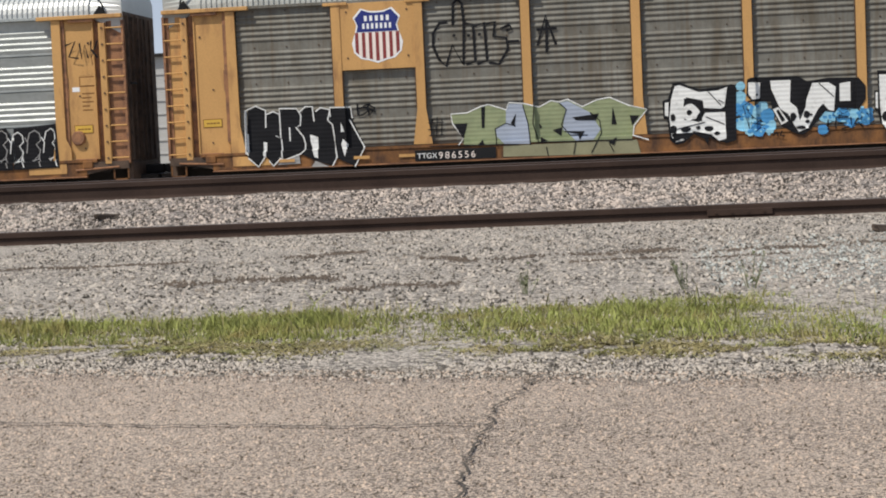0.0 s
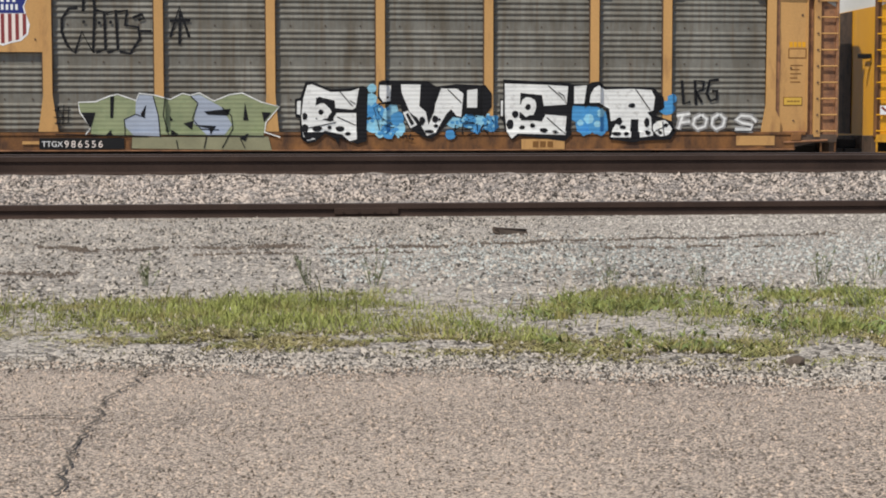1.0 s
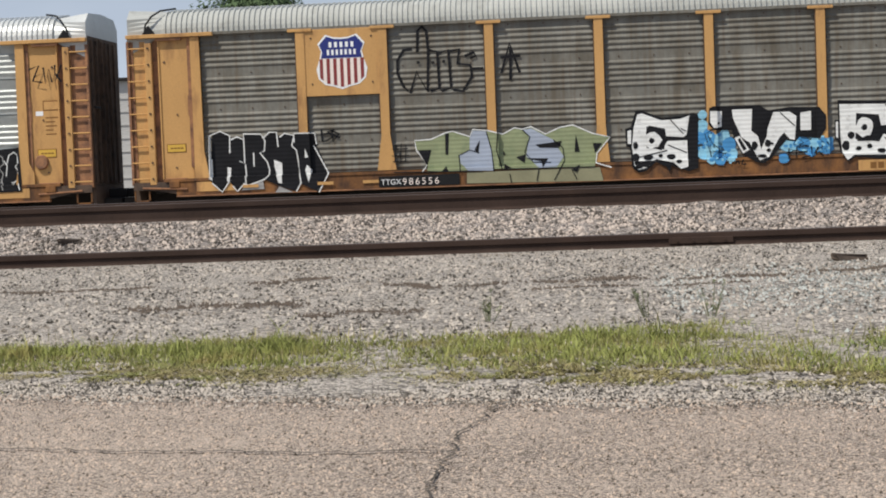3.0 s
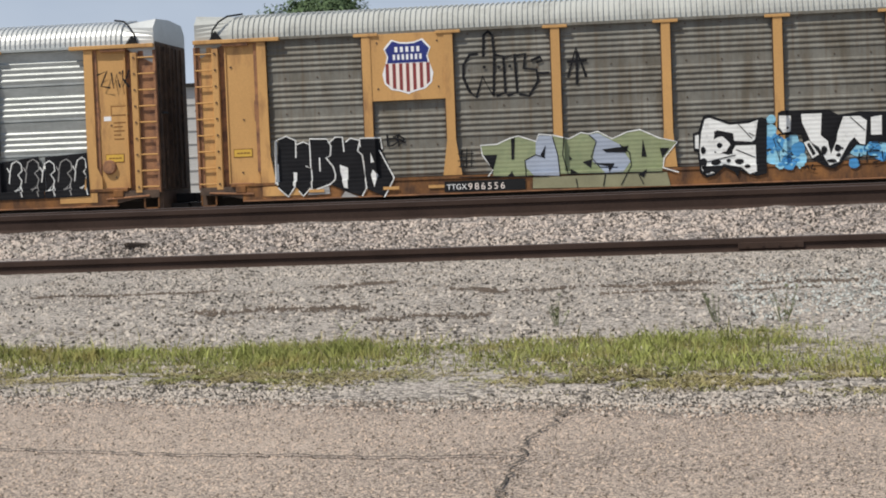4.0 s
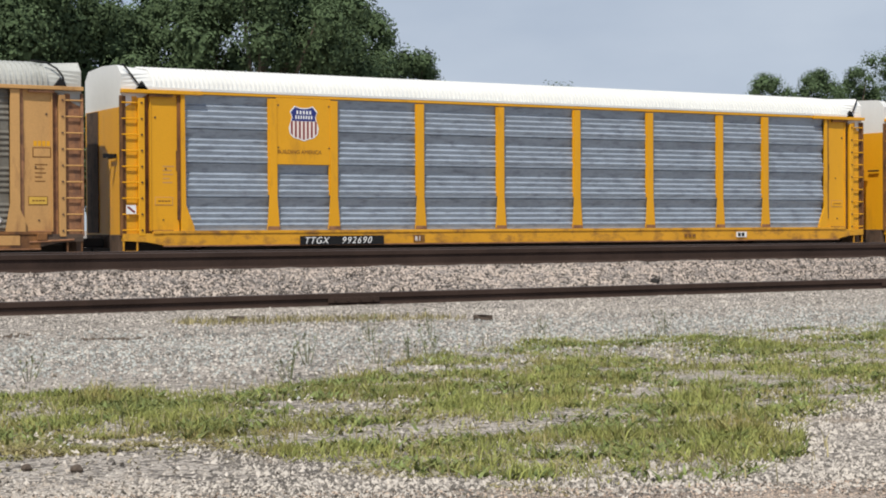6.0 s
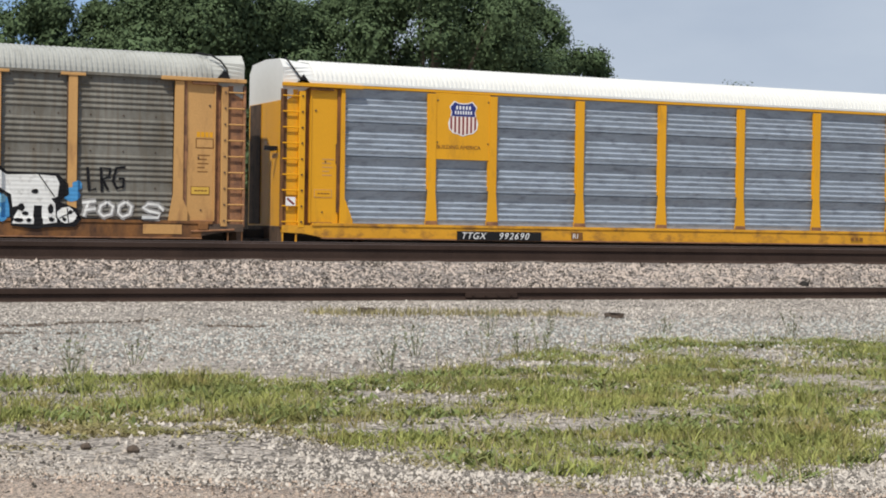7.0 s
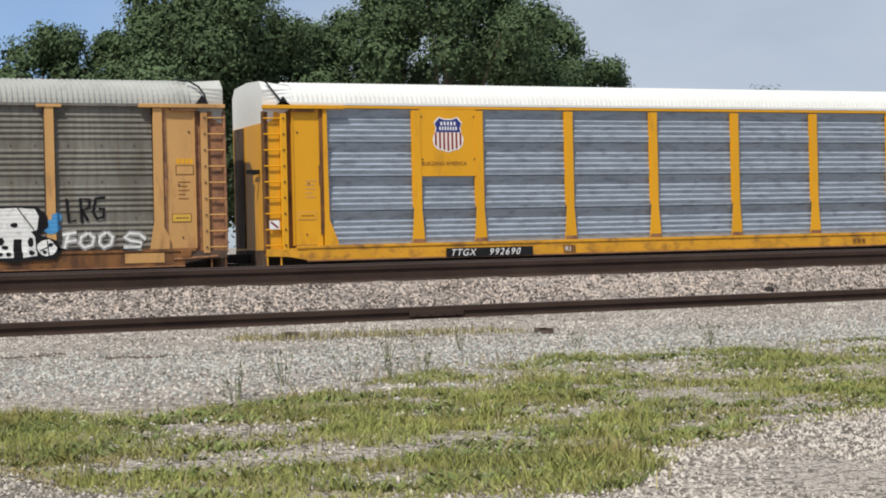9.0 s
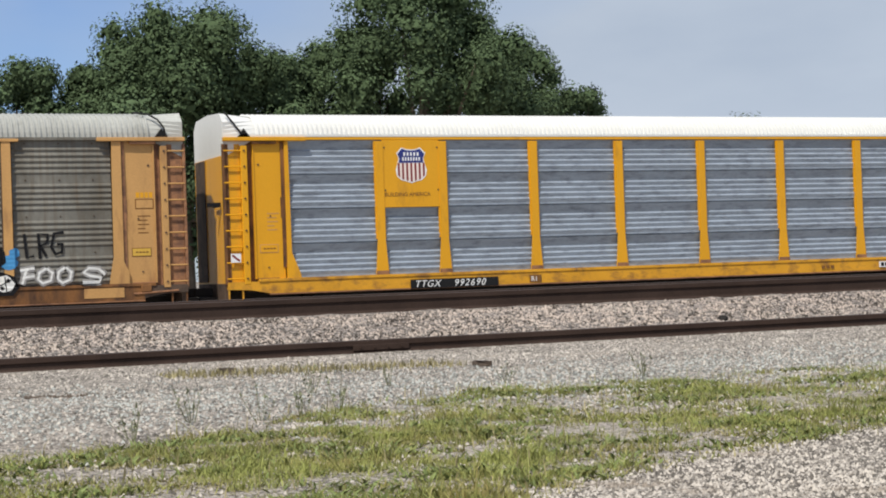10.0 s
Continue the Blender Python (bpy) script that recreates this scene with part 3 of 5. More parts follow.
def railcar(xl, L, posts, paint, sill_paint, sheet, roof, label, plate_z, flares, roof_top, group="railcars of the train"):
    car = thing("railcar", xl, 42.0, 0.0, label, "railcar", group)
    g0 = 1.97 if paint is TAN else 1.84
    g1 = L - g0
    # side sill: a channel along the car
    low = 0.79 if paint is YELLOW else 0.75
    bm = box(bmesh.new(), 1.2, L - 1.2, -0.05, 0.12, low, 1.12, 0.012)
    part("side_sill", bm, sill_paint, car, "long side sill with worn paint")
    part("top_flange", box(bmesh.new(), 0.9, L - 0.9, -0.075, 0.1, 1.12, 1.2, 0.006), sill_paint, car)
    part("bottom_flange", box(bmesh.new(), 1.2, L - 1.2, -0.075, 0.08, low - 0.03, low + 0.005, 0.006), BROWN_RUST, car)
    part("far_sill", box(bmesh.new(), 1.2, L - 1.2, CARW - 0.1, CARW + 0.05, 0.72, 1.2, 0.01), sill_paint, car)
    part("deck", box(bmesh.new(), 0.2, L - 0.2, 0.1, CARW - 0.1, 0.98, 1.1), DARK, car)
    part("centre_sill", box(bmesh.new(), 0.1, L - 0.1, 1.2, 1.9, 0.34, 0.98, 0.01), DARK, car)
    # corrugated panels between posts
    marks = [g0] + list(posts) + [g1]
    for i, (a, b) in enumerate(zip(marks, marks[1:])):
        part("side_panel", side_panel(a + 0.02, b - 0.02, Z_SILL, Z_TOP + 0.06, *((0.18, 4, 0.052) if sheet is SHEET_NEW else (0.0, 5, 0.026) if sheet is SHEET_OLD else (0.1, 4, 0.042))), sheet, car, "corrugated metal side panel")
    if sheet is SHEET_OLD:
        rivet = None
        for a, b in zip(marks, marks[1:]):
            for c in range(4):
                z = Z_TOP + 0.06 - c * (Z_TOP + 0.06 - Z_SILL) / 4 - 0.1
                for f in (0.18, 0.5, 0.82):
                    if rivet is None:
                        ob = part("rivet", cyl(bmesh.new(), (0, 0.03, 0), (0, -0.012, 0), 0.022, seg=6), SHADE_WALL, car)
                        rivet = ob.data
                    else:
                        ob = new("rivet", rivet)
                        ob.parent = car
                    ob.location = (a + (b - a) * f, 0.08, z)
    part("far_side", box(bmesh.new(), 0.4, L - 0.4, CARW - 0.06, CARW - 0.02, Z_SILL, 5.03), sheet, car)
    for i, px in enumerate(posts):
        w, f = 0.115, flares[i]
        out = [(px - w, Z_TOP), (px - w, Z_SILL + 0.95), (px - f, Z_SILL + 0.02), (px + f, Z_SILL + 0.02), (px + w, Z_SILL + 0.95), (px + w, Z_TOP)]
        p = part("post", prism(bmesh.new(), out, -0.05, 0.0), paint, car, "painted vertical post")
        bm = box(bmesh.new(), px - w - 0.03, px - w + 0.012, -0.012, 0.05, Z_SILL + 1.0, Z_TOP)
        box(bm, px + w - 0.012, px + w + 0.03, -0.012, 0.05, Z_SILL + 1.0, Z_TOP)
        part("flange", bm, SHADE_WALL if paint is TAN else paint, p, "rusted edge flange" if paint is TAN else "")
        if paint is YELLOW:
            part("foot_plate", prism(bmesh.new(), [(px - f, 1.205), (px + f, 1.205), (px + f * 0.92, 1.31), (px - f * 0.92, 1.31)], -0.056, -0.05), BROWN_RUST, p, "rust-brown foot of the post")
        if paint is TAN:
            part("cap_plate", box(bmesh.new(), px - 0.32, px + 0.32, -0.075, 0.03, Z_TOP, Z_TOP + 0.075, 0.006), paint, p)
    part("eave_rail", box(bmesh.new(), 0.5, L - 0.5, -0.012, 0.08, Z_TOP + 0.04, Z_TOP + 0.12, 0.006), sheet if paint is TAN else paint, car)
    # ends of the side: panel, frame post, ladder, top beam
    for s, tx in ((0, lambda x: x), (1, lambda x: L - x)):
        seg = lambda a, b: (min(tx(a), tx(b)), max(tx(a), tx(b)))
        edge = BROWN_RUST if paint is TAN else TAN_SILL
        gusset = paint is TAN and s == 1
        ep = part("end_panel", box(bmesh.new(), *seg(0.86, 1.69), 0.03, 0.07, 1.2, Z_TOP), paint, car, "flat painted end panel")
        part("end_post", prism(bmesh.new(), [(tx(1.73), Z_TOP), (tx(1.73), 1.78), (tx(1.6 if gusset else 1.72), 1.5), (tx(1.6 if gusset else 1.72), 1.12), (tx(2.12), 1.12), (tx(2.1), 1.3), (tx(g0 + 0.02), 1.9), (tx(g0), Z_TOP)], -0.05, 0.026), paint, ep)
        part("edge_strip", box(bmesh.new(), *seg(1.63, 1.735), 0.0, 0.06, 1.5, Z_TOP), edge, ep)
        part("recess", box(bmesh.new(), *seg(0.675, 0.87), 0.1, 0.13, 1.1, Z_TOP), edge, ep, "dark rusty recess beside the ladder")
        part("panel_lip", box(bmesh.new(), *seg(0.84, 0.875), 0.0, 0.1, 1.2, Z_TOP), paint, ep)
        part("bottom_ledge", box(bmesh.new(), *seg(0.9, 1.5), -0.03, 0.04, 1.17, 1.22, 0.006), edge, ep)
        part("top_beam", box(bmesh.new(), *seg(0.02, 2.35), -0.11, 0.06, Z_TOP + 0.01, Z_TOP + 0.11, 0.008), paint, ep)
        part("bracket", box(bmesh.new(), *seg(0.8, 1.5), -0.08, 0.03, Z_TOP - 0.07, Z_TOP + 0.008, 0.01), edge, ep)
        for u, w, z in ((1.0, 0.03, 4.3), (1.3, 0.025, 2.9), (1.22, 0.025, 1.5)):
            part("stud", cyl(bmesh.new(), (tx(u), 0.03, z), (tx(u), 0.01, z), w, seg=6), SHADE_WALL, ep)
        part("slot", box(bmesh.new(), *seg(1.6, 1.63), 0.012, 0.03, 2.85, 3.4), edge, ep)
        part("notice_box", prism(bmesh.new(), [(tx(0.98), 1.9), (tx(1.5), 1.9), (tx(1.5), 2.13), (tx(0.98), 2.13)], 0.022, 0.03), BROWNM if paint is TAN else TAN, ep)
        part("notice_face", prism(bmesh.new(), [(tx(1.0), 1.92), (tx(1.48), 1.92), (tx(1.48), 2.11), (tx(1.0), 2.11)], 0.017, 0.022), paint if paint is YELLOW else NOTICE, ep)
        bars("lettering_bar", ep, min(tx(1.08), tx(1.4)), 2.0, 0.07, 0.03, 4, 0.015, BROWNM)
        ladder(car, tx, seg, paint, edge, BROWN_RUST if paint is TAN and s == 1 else paint)
        # end wall: two folding doors and corner post
        wall_top = 4.56 if paint is YELLOW else 5.1
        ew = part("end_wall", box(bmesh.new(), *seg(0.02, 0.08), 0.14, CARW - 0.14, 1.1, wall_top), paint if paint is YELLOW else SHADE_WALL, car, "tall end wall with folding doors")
        # dark door colour holds both grime and the next car's shadow
        part("end_door", box(bmesh.new(), *seg(-0.01, 0.02), 1.85 if paint is YELLOW else 1.1, CARW - 0.3, 1.15, wall_top - 0.02, 0.006), SHADE_WALL, ew, "brown folding door darkened for grime and shade")
        if paint is TAN:
            for yy in (0.3, 0.75, 1.2, 1.55, 1.9, 2.35):
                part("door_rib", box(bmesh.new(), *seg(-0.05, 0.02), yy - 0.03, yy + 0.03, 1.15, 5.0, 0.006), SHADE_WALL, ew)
        part("grab_iron", cyl(bmesh.new(), (tx(-0.06), 0.25, 3.2), (tx(-0.06), 0.75, 3.2), 0.03, seg=6), BLACKB, ew)
        # roof end plate with a bent cable
        _, prof = roof_mesh(0, 0.2, roof_top)
        bm = bmesh.new()
        square = [(float(np.interp(k, [0, 4, 7], [0.05, 0.05, 0.34])), float(np.interp(k, [0, 4, 7], [5.03, 5.46, roof_top - 0.06]))) for k in range(8)]
        square += [(CARW / 2, roof_top)] + [(CARW - y, z) for y, z in reversed(square)]
        a = [bm.verts.new((tx(0.04), y, z)) for y, z in square] + [bm.verts.new((tx(0.04), CARW - 0.05, 4.5)), bm.verts.new((tx(0.04), 0.05, 4.5))]
        b = [bm.verts.new((tx(0.95), y + (0.02 if y < 1.5 else -0.02), z - 0.015)) for y, z in prof] + [bm.verts.new((tx(0.95), CARW - 0.06, 5.0)), bm.verts.new((tx(0.95), 0.06, 5.0))]
        bm.faces.new(a)
        for i in range(len(a)):
            bm.faces.new((a[i], b[i], b[(i + 1) % len(a)], a[(i + 1) % len(a)]))
        bmesh.ops.recalc_face_normals(bm, faces=bm.faces)
        part("roof_end", bm, roof, car, "plain sheet roof end")
        bm = bmesh.new()
        path = [(0.5, 0.06, 5.05), (0.55, 0.03, 5.3), (0.7, 0.1, 5.52), (0.9, 0.3, 5.68), (1.25, 0.6, roof_top - 0.03)]
        if paint is YELLOW:
            path = [(0.62, 0.05, 5.05), (0.5, 0.04, 5.22), (0.2, 0.14, 5.64), (0.14, 0.22, 5.74)]
        for p0, p1 in zip(path, path[1:]):
            cyl(bm, (tx(p0[0]), p0[1] - 0.03, p0[2]), (tx(p1[0]), p1[1] - 0.03, p1[2]), 0.025, seg=6)
        part("cable", bm, BLACKB, car, "black bent cable")
        part("roof_bracket", prism(bmesh.new(), [(tx(0.45), 5.05), (tx(0.8), 5.05), (tx(0.62), 5.28)], -0.02, 0.05), BLACKB, car)
        # coupler and steps
        part("coupler", box(bmesh.new(), *seg(-0.52, 0.3), 1.42, 1.68, 0.75, 1.0, 0.03), DARK, car, "dark knuckle coupler")
        bm = bmesh.new()
        hose = [(0.1, 1.0, 0.8), (-0.15, 1.05, 0.55), (-0.32, 1.15, 0.42), (-0.5, 1.2, 0.5)]
        for p0, p1 in zip(hose, hose[1:]):
            cyl(bm, (tx(p0[0]), p0[1], p0[2]), (tx(p1[0]), p1[1], p1[2]), 0.035, seg=6)
        part("air_hose", bm, BLACKB, car, "black hanging air hose")
        part("draft_box", box(bmesh.new(), *seg(-0.49, 0.2), 0.9, 2.2, 0.3, 0.74, 0.02), DARK, car)
        part("corner_plate", prism(bmesh.new(), [(tx(0.04), 1.13), (tx(0.04), 0.93), (tx(0.7), 0.9), (tx(1.22), 0.8), (tx(1.22), 1.13)], -0.04, 0.08), SHADE_WALL if paint is TAN else sill_paint, ep)
        if paint is TAN:
            part("sill_patch", box(bmesh.new(), *seg(1.75, 2.8), -0.062, -0.05, 0.84, 1.1, 0.004), paint, ep, "paler tan patch on the sill")
            part("brake_rod", cyl(bmesh.new(), (tx(0.3), -0.06, 0.98), (tx(1.5), -0.06, 0.92), 0.025, seg=6), BROWN_RUST, ep)
            part("valve_box", box(bmesh.new(), *seg(1.02, 1.3), -0.09, -0.03, 0.96, 1.16, 0.02), TAN_SILL, ep)
        part("end_sill", box(bmesh.new(), *seg(0.0, 0.16), 0.2, CARW - 0.2, 0.45, 1.1, 0.01), SHADE_WALL, car)
        bm = box(bmesh.new(), *seg(0.05, 0.09), -0.02, 0.02, 0.62, 1.1)
        box(bm, *seg(0.44, 0.48), -0.02, 0.02, 0.62, 1.1)
        box(bm, *seg(0.05, 0.48), -0.02, 0.06, 0.62, 0.66)
        part("step", bm, sill_paint, car)
        part("brake_pipe", cyl(bmesh.new(), (tx(0.6), 0.1, 0.86), (tx(1.6), 0.1, 0.9), 0.03, seg=6), DARK, car)
    bm, _ = roof_mesh(0.94, L - 0.94, roof_top)
    part("roof", bm, roof, car, "ribbed metal roof curving down to the eaves")
    if paint is YELLOW:
        part("roof_fascia", box(bmesh.new(), 0.5, L - 0.5, -0.02, 0.07, Z_TOP + 0.121, Z_TOP + 0.2, 0.005), roof, car)
    # sign plate between the first two posts
    a, b = posts[0] - 0.02, posts[1] + 0.02
    if plate_z:
        pl = part("sign_plate", box(bmesh.new(), posts[0] + 0.1, posts[1] - 0.1, -0.03, 0.0, plate_z, Z_TOP + (0.05 if paint is TAN else 0.03), 0.006), paint, car, "painted steel sign plate")
        shield(pl, (a + b) / 2, 3.47 if paint is TAN else 3.8, 1.17 if paint is TAN else 0.82, -0.034)
        for dx in (-0.8, 0.8):
            for z in (3.55, 4.75):
                part("bolt", cyl(bmesh.new(), ((a + b) / 2 + dx, -0.03, z), ((a + b) / 2 + dx, -0.045, z), 0.025, seg=8), SHADE_WALL, pl)
    shared = {}
    truck(car, 3.6, shared)
    truck(car, L - 3.6, shared)
    return car


OLD_POSTS = (4.67, 6.85, 9.64, 12.48, 15.31, 18.14, 20.95, 22.9)
NEW_POSTS = (4.5, 6.42, 9.3, 12.13, 14.98, 17.85, 20.76, 22.73)
old_fl = (0.115, 0.25, 0.12, 0.2, 0.12, 0.12, 0.12, 0.12)
car_silver = railcar(-13.79 - 27.5, 27.5, OLD_POSTS, TAN, TAN_SILL, SHEET_BRIGHT, ROOF_BRIGHT, "tan railcar with bright silver corrugated sides", 0, old_fl, 5.78)
car_old = railcar(-12.74, 27.58, OLD_POSTS, TAN, TAN_SILL, SHEET_OLD, ROOF_OLD, "faded tan car carrier with grimy grey sides and graffiti", 3.23, old_fl, 5.78)
car_new = railcar(15.86, 27.25, NEW_POSTS, YELLOW, YELLOW_SILL, SHEET_NEW, ROOF_NEW, "bright yellow car carrier with silver sides and white roof", 3.07, (0.19,) * 8, 5.78)
car_last = railcar(44.15, 27.25, NEW_POSTS, YELLOW, YELLOW_SILL, SHEET_NEW, ROOF_NEW, "yellow car carrier coupled at the end of the train", 3.07, (0.19,) * 8, 5.78)


# ---- lettering on the cars ----
nb = flat("number_board", [(6.62, 0.775), (8.75, 0.775), (8.75, 1.06), (6.62, 1.06)], -0.079, BLACKB, car_old, label="black board with white number")
letters("mark", "TTGX", 0.2, 6.68, -0.083, 0.84, WHITE, nb)
letters("number", "986556", 0.25, 7.24, -0.083, 0.82, PINKW, nb, spread=1.36)
tx_patch = flat("paint_patch", [(19.0, 0.75), (20.15, 0.75), (20.15, 1.02), (19.0, 1.02)], -0.079, TAN, car_old)
bars("lettering_bar", tx_patch, 19.3, 0.8, 0.15, 0.16, 3, -0.083, BROWNM)
for i, x in enumerate((3.0, 5.0, 6.2)):
    flat("reflector", [(x, 0.9), (x + 0.42, 0.9), (x + 0.42, 0.98), (x, 0.98)], -0.1 if i < 2 else -0.079, TAN, car_old)
nb2 = flat("number_board", [(5.3, 0.77), (8.02, 0.77), (8.02, 1.03), (5.3, 1.03)], -0.079, BLACKB, car_new, label="black board with white slanted number")
letters("mark", "TTGX", 0.27, 5.42, -0.083, 0.81, WHITE, nb2, shear=0.3, spread=1.15)
letters("number", "992690", 0.27, 6.62, -0.083, 0.81, WHITE, nb2, shear=0.3, spread=1.25)
r1 = flat("small_panel", [(9.02, 0.83), (9.4, 0.83), (9.4, 1.04), (9.02, 1.04)], -0.079, BROWNM, car_new)
letters("code", "R1", 0.2, 9.06, -0.083, 0.86, WHITE, r1)
letters("slogan", "BUILDING AMERICA", 0.155, 4.63, -0.034, 3.38, BROWNM, car_new, "small brown slogan lettering")
sg = flat("small_sign", [(21.4, 0.88), (21.85, 0.88), (21.85, 1.06), (21.4, 1.06)], -0.079, WHITE, car_new)
bars("lettering_bar", sg, 21.47, 0.91, 0.12, 0.12, 2, -0.083, BLACKB)
bars("lettering_bar", car_new, 19.2, 0.9, 0.13, 0.1, 3, -0.079, BROWNM)
st = flat("sticker", [(0.14, 1.66), (0.42, 1.66), (0.42, 1.9), (0.14, 1.9)], -0.034, WHITE, car_new, label="white sticker with a red slash")
flat("slash", [(0.16, 1.84), (0.2, 1.88), (0.4, 1.72), (0.36, 1.68)], -0.038, REDM, st)
part("door_plate", box(bmesh.new(), -0.37, 0.0, 0.3, 0.36, 3.18, 3.3, 0.01), BLACKB, car_new, "dark handle bar on the end door")
for car, ex in ((car_old, 26.2), (car_silver, 26.2), (car_new, 1.15)):
    tone = YELLOW if car is not car_silver else BROWNM
    nt = flat("notice", [(ex, 3.15), (ex + 0.5, 3.15), (ex + 0.5, 3.42), (ex, 3.42)], 0.029, BROWNM, car) if car is not car_new else None
    if nt:
        flat("notice_face", [(ex + 0.03, 3.18), (ex + 0.47, 3.18), (ex + 0.47, 3.39), (ex + 0.03, 3.39)], 0.025, TAN, nt)
        bars("lettering_bar", nt, ex + 0.03, 3.45, 0.09, 0.14, 4, 0.029, YELLOW if car is car_old else TAN)
    for k in range(5):
        w = (0.34, 0.26, 0.3, 0.2, 0.28)[k]
        flat("lettering_bar", [(ex + 0.06, 2.95 - k * 0.11), (ex + 0.06 + w, 2.95 - k * 0.11), (ex + 0.06 + w, 2.98 - k * 0.11), (ex + 0.06, 2.98 - k * 0.11)], 0.029, TAN if car is car_new else BROWNM, car)
flat("sticker", [(26.0, 3.02), (26.2, 3.02), (26.2, 3.14), (26.0, 3.14)], 0.029, WHITE, car_silver, label="small white sticker")
bm = bmesh.new()
bmesh.ops.create_cone(bm, cap_ends=True, segments=20, radius1=0.2, radius2=0.17, depth=0.08, matrix=pose(26.1, -0.02, 1.78, 90, 0, 0))
part("brake_wheel", bm, BROWN_RUST, car_silver, "rusted round brake wheel")


# ---- spray-painted lettering ----
class Art:
    """Drawing units on the near side of a car: origin, and the steps along and down."""

    def __init__(self, car, x, xu, xv, z, zu, zv, name):
        self.f = lambda u, v: (x + xu * u + xv * v - car.location.x, z + zu * u + zv * v)
        self.car, self.n, self.root = car, 0, None
        self.unit, self.label = xu, name

    def add(self, bm, tone, name):
        """Cut the sheet where posts and sill begin, and lay each piece close to what it is sprayed on."""
        half = [(p - max(0.15, f), p + max(0.15, f)) for p, f in zip(OLD_POSTS, old_fl)] + [(0, 2.13), (25.45, 27.58)]
        lo, hi = min(v.co.x for v in bm.verts), max(v.co.x for v in bm.verts)
        planes = [((x, 0, 0), (1, 0, 0)) for a, b in half for x in (a - 0.004, a, b, b + 0.004) if lo < x < hi] + [((0, 0, z), (0, 0, 1)) for z in (1.205, 1.209)]
        for co, no in planes:
            bmesh.ops.bisect_plane(bm, geom=bm.verts[:] + bm.edges[:] + bm.faces[:], plane_co=co, plane_no=no)
        for v in bm.verts:
            v.co.y += 0.008 if v.co.z < 1.206 else 0.03 if any(a - 0.001 < v.co.x < b + 0.001 for a, b in half) else 0.142
        ob = part(name, bm, PAINT[tone], self.root or self.car, self.label if self.root is None else "")
        self.root = self.root or ob

    def y(self, layer):
        return -0.088 - 0.003 * layer

    def fill(self, tone, layer, *shapes):
        for i, s in enumerate(shapes):
            bm = bmesh.new()
            bm.faces.new([bm.verts.new((x, self.y(layer) - 0.0003 * i, z)) for x, z in (self.f(u, v) for u, v in s)])
            self.add(bm, tone, "graffiti")

    def dots(self, tone, layer, *spots):
        for i, sp in enumerate(spots):
            u, v, a = sp[:3]
            b = sp[3] if len(sp) > 3 else a
            rnd = random.Random(i * 7 + int(u))
            ring = [self.f(u + a * math.cos(k * math.tau / 14) * rnd.uniform(0.82, 1.12), v + b * math.sin(k * math.tau / 14) * rnd.uniform(0.82, 1.12)) for k in range(14)]
            bm = bmesh.new()
            bm.faces.new([bm.verts.new((x, self.y(layer) - 0.0002 * i, z)) for x, z in ring])
            self.add(bm, tone, "paint_spot")

    def line(self, tone, layer, width, *lines):
        for k, s in enumerate(lines):
            self.add(ribbon(bmesh.new(), [self.f(u, v) for u, v in s], width * self.unit, y=self.y(layer) - 0.0003 * k, taper=False), tone, "paint_line")


koma = Art(car_old, -10.671, 0.005174, -0.000268, 2.92, -0.000247, -0.005144, "black graffiti letters with a white outline")
at_k = lambda *pts: [((u - 55) * 0.977 + 20, (v - 108) * 1.01 + 95) for u, v in pts]
koma.fill("black", 0, at_k((66, 130), (110, 110), (157, 130), (165, 148), (200, 135), (235, 150), (235, 120), (325, 120), (345, 140), (370, 110), (405, 110), (420, 140), (450, 115), (500, 125), (515, 112), (610, 112), (617, 165), (688, 320), (640, 410), (545, 370), (520, 408), (430, 380), (355, 352), (300, 378), (245, 372), (210, 408), (170, 365), (130, 412), (75, 372), (60, 350)))
koma.fill("grey", 1, at_k((255, 382), (345, 357), (352, 398), (232, 405)), at_k((432, 384), (505, 412), (410, 415)))
koma.line("white", 2, 6.5, at_k((62, 352), (55, 130), (108, 108), (160, 130), (162, 218)), at_k((165, 150), (200, 135), (235, 150), (242, 270), (215, 258)), at_k((246, 275), (255, 372)), at_k((235, 150), (233, 120), (325, 120), (348, 155), (345, 205), (322, 215), (362, 262), (374, 300), (372, 332), (350, 350), (270, 380), (240, 372)),
          at_k((338, 140), (370, 110), (408, 110), (418, 185)), at_k((425, 135), (450, 115), (500, 125), (490, 178), (515, 200), (545, 365), (522, 408)), at_k((503, 160), (500, 115), (610, 112), (620, 168)), at_k((605, 175), (688, 318), (640, 412)), at_k((75, 372), (130, 416), (166, 362)), at_k((185, 385), (210, 412), (246, 372)), at_k((288, 215), (292, 285)))
koma.fill("white", 3, at_k((397, 250), (440, 265), (445, 370), (425, 365), (400, 285)), at_k((562, 188), (582, 235), (564, 238)), at_k((575, 272), (602, 300), (586, 362), (566, 300)), at_k((150, 290), (170, 292), (168, 366), (154, 360)), at_k((60, 250), (70, 250), (76, 360), (64, 352)))
koma.line("black", 0, 9, at_k((645, 95), (650, 155), (675, 150)), at_k((712, 95), (678, 106), (705, 130), (672, 152)), at_k((700, 98), (738, 115), (708, 155), (700, 98)), at_k((640, 120), (690, 112), (742, 135)))

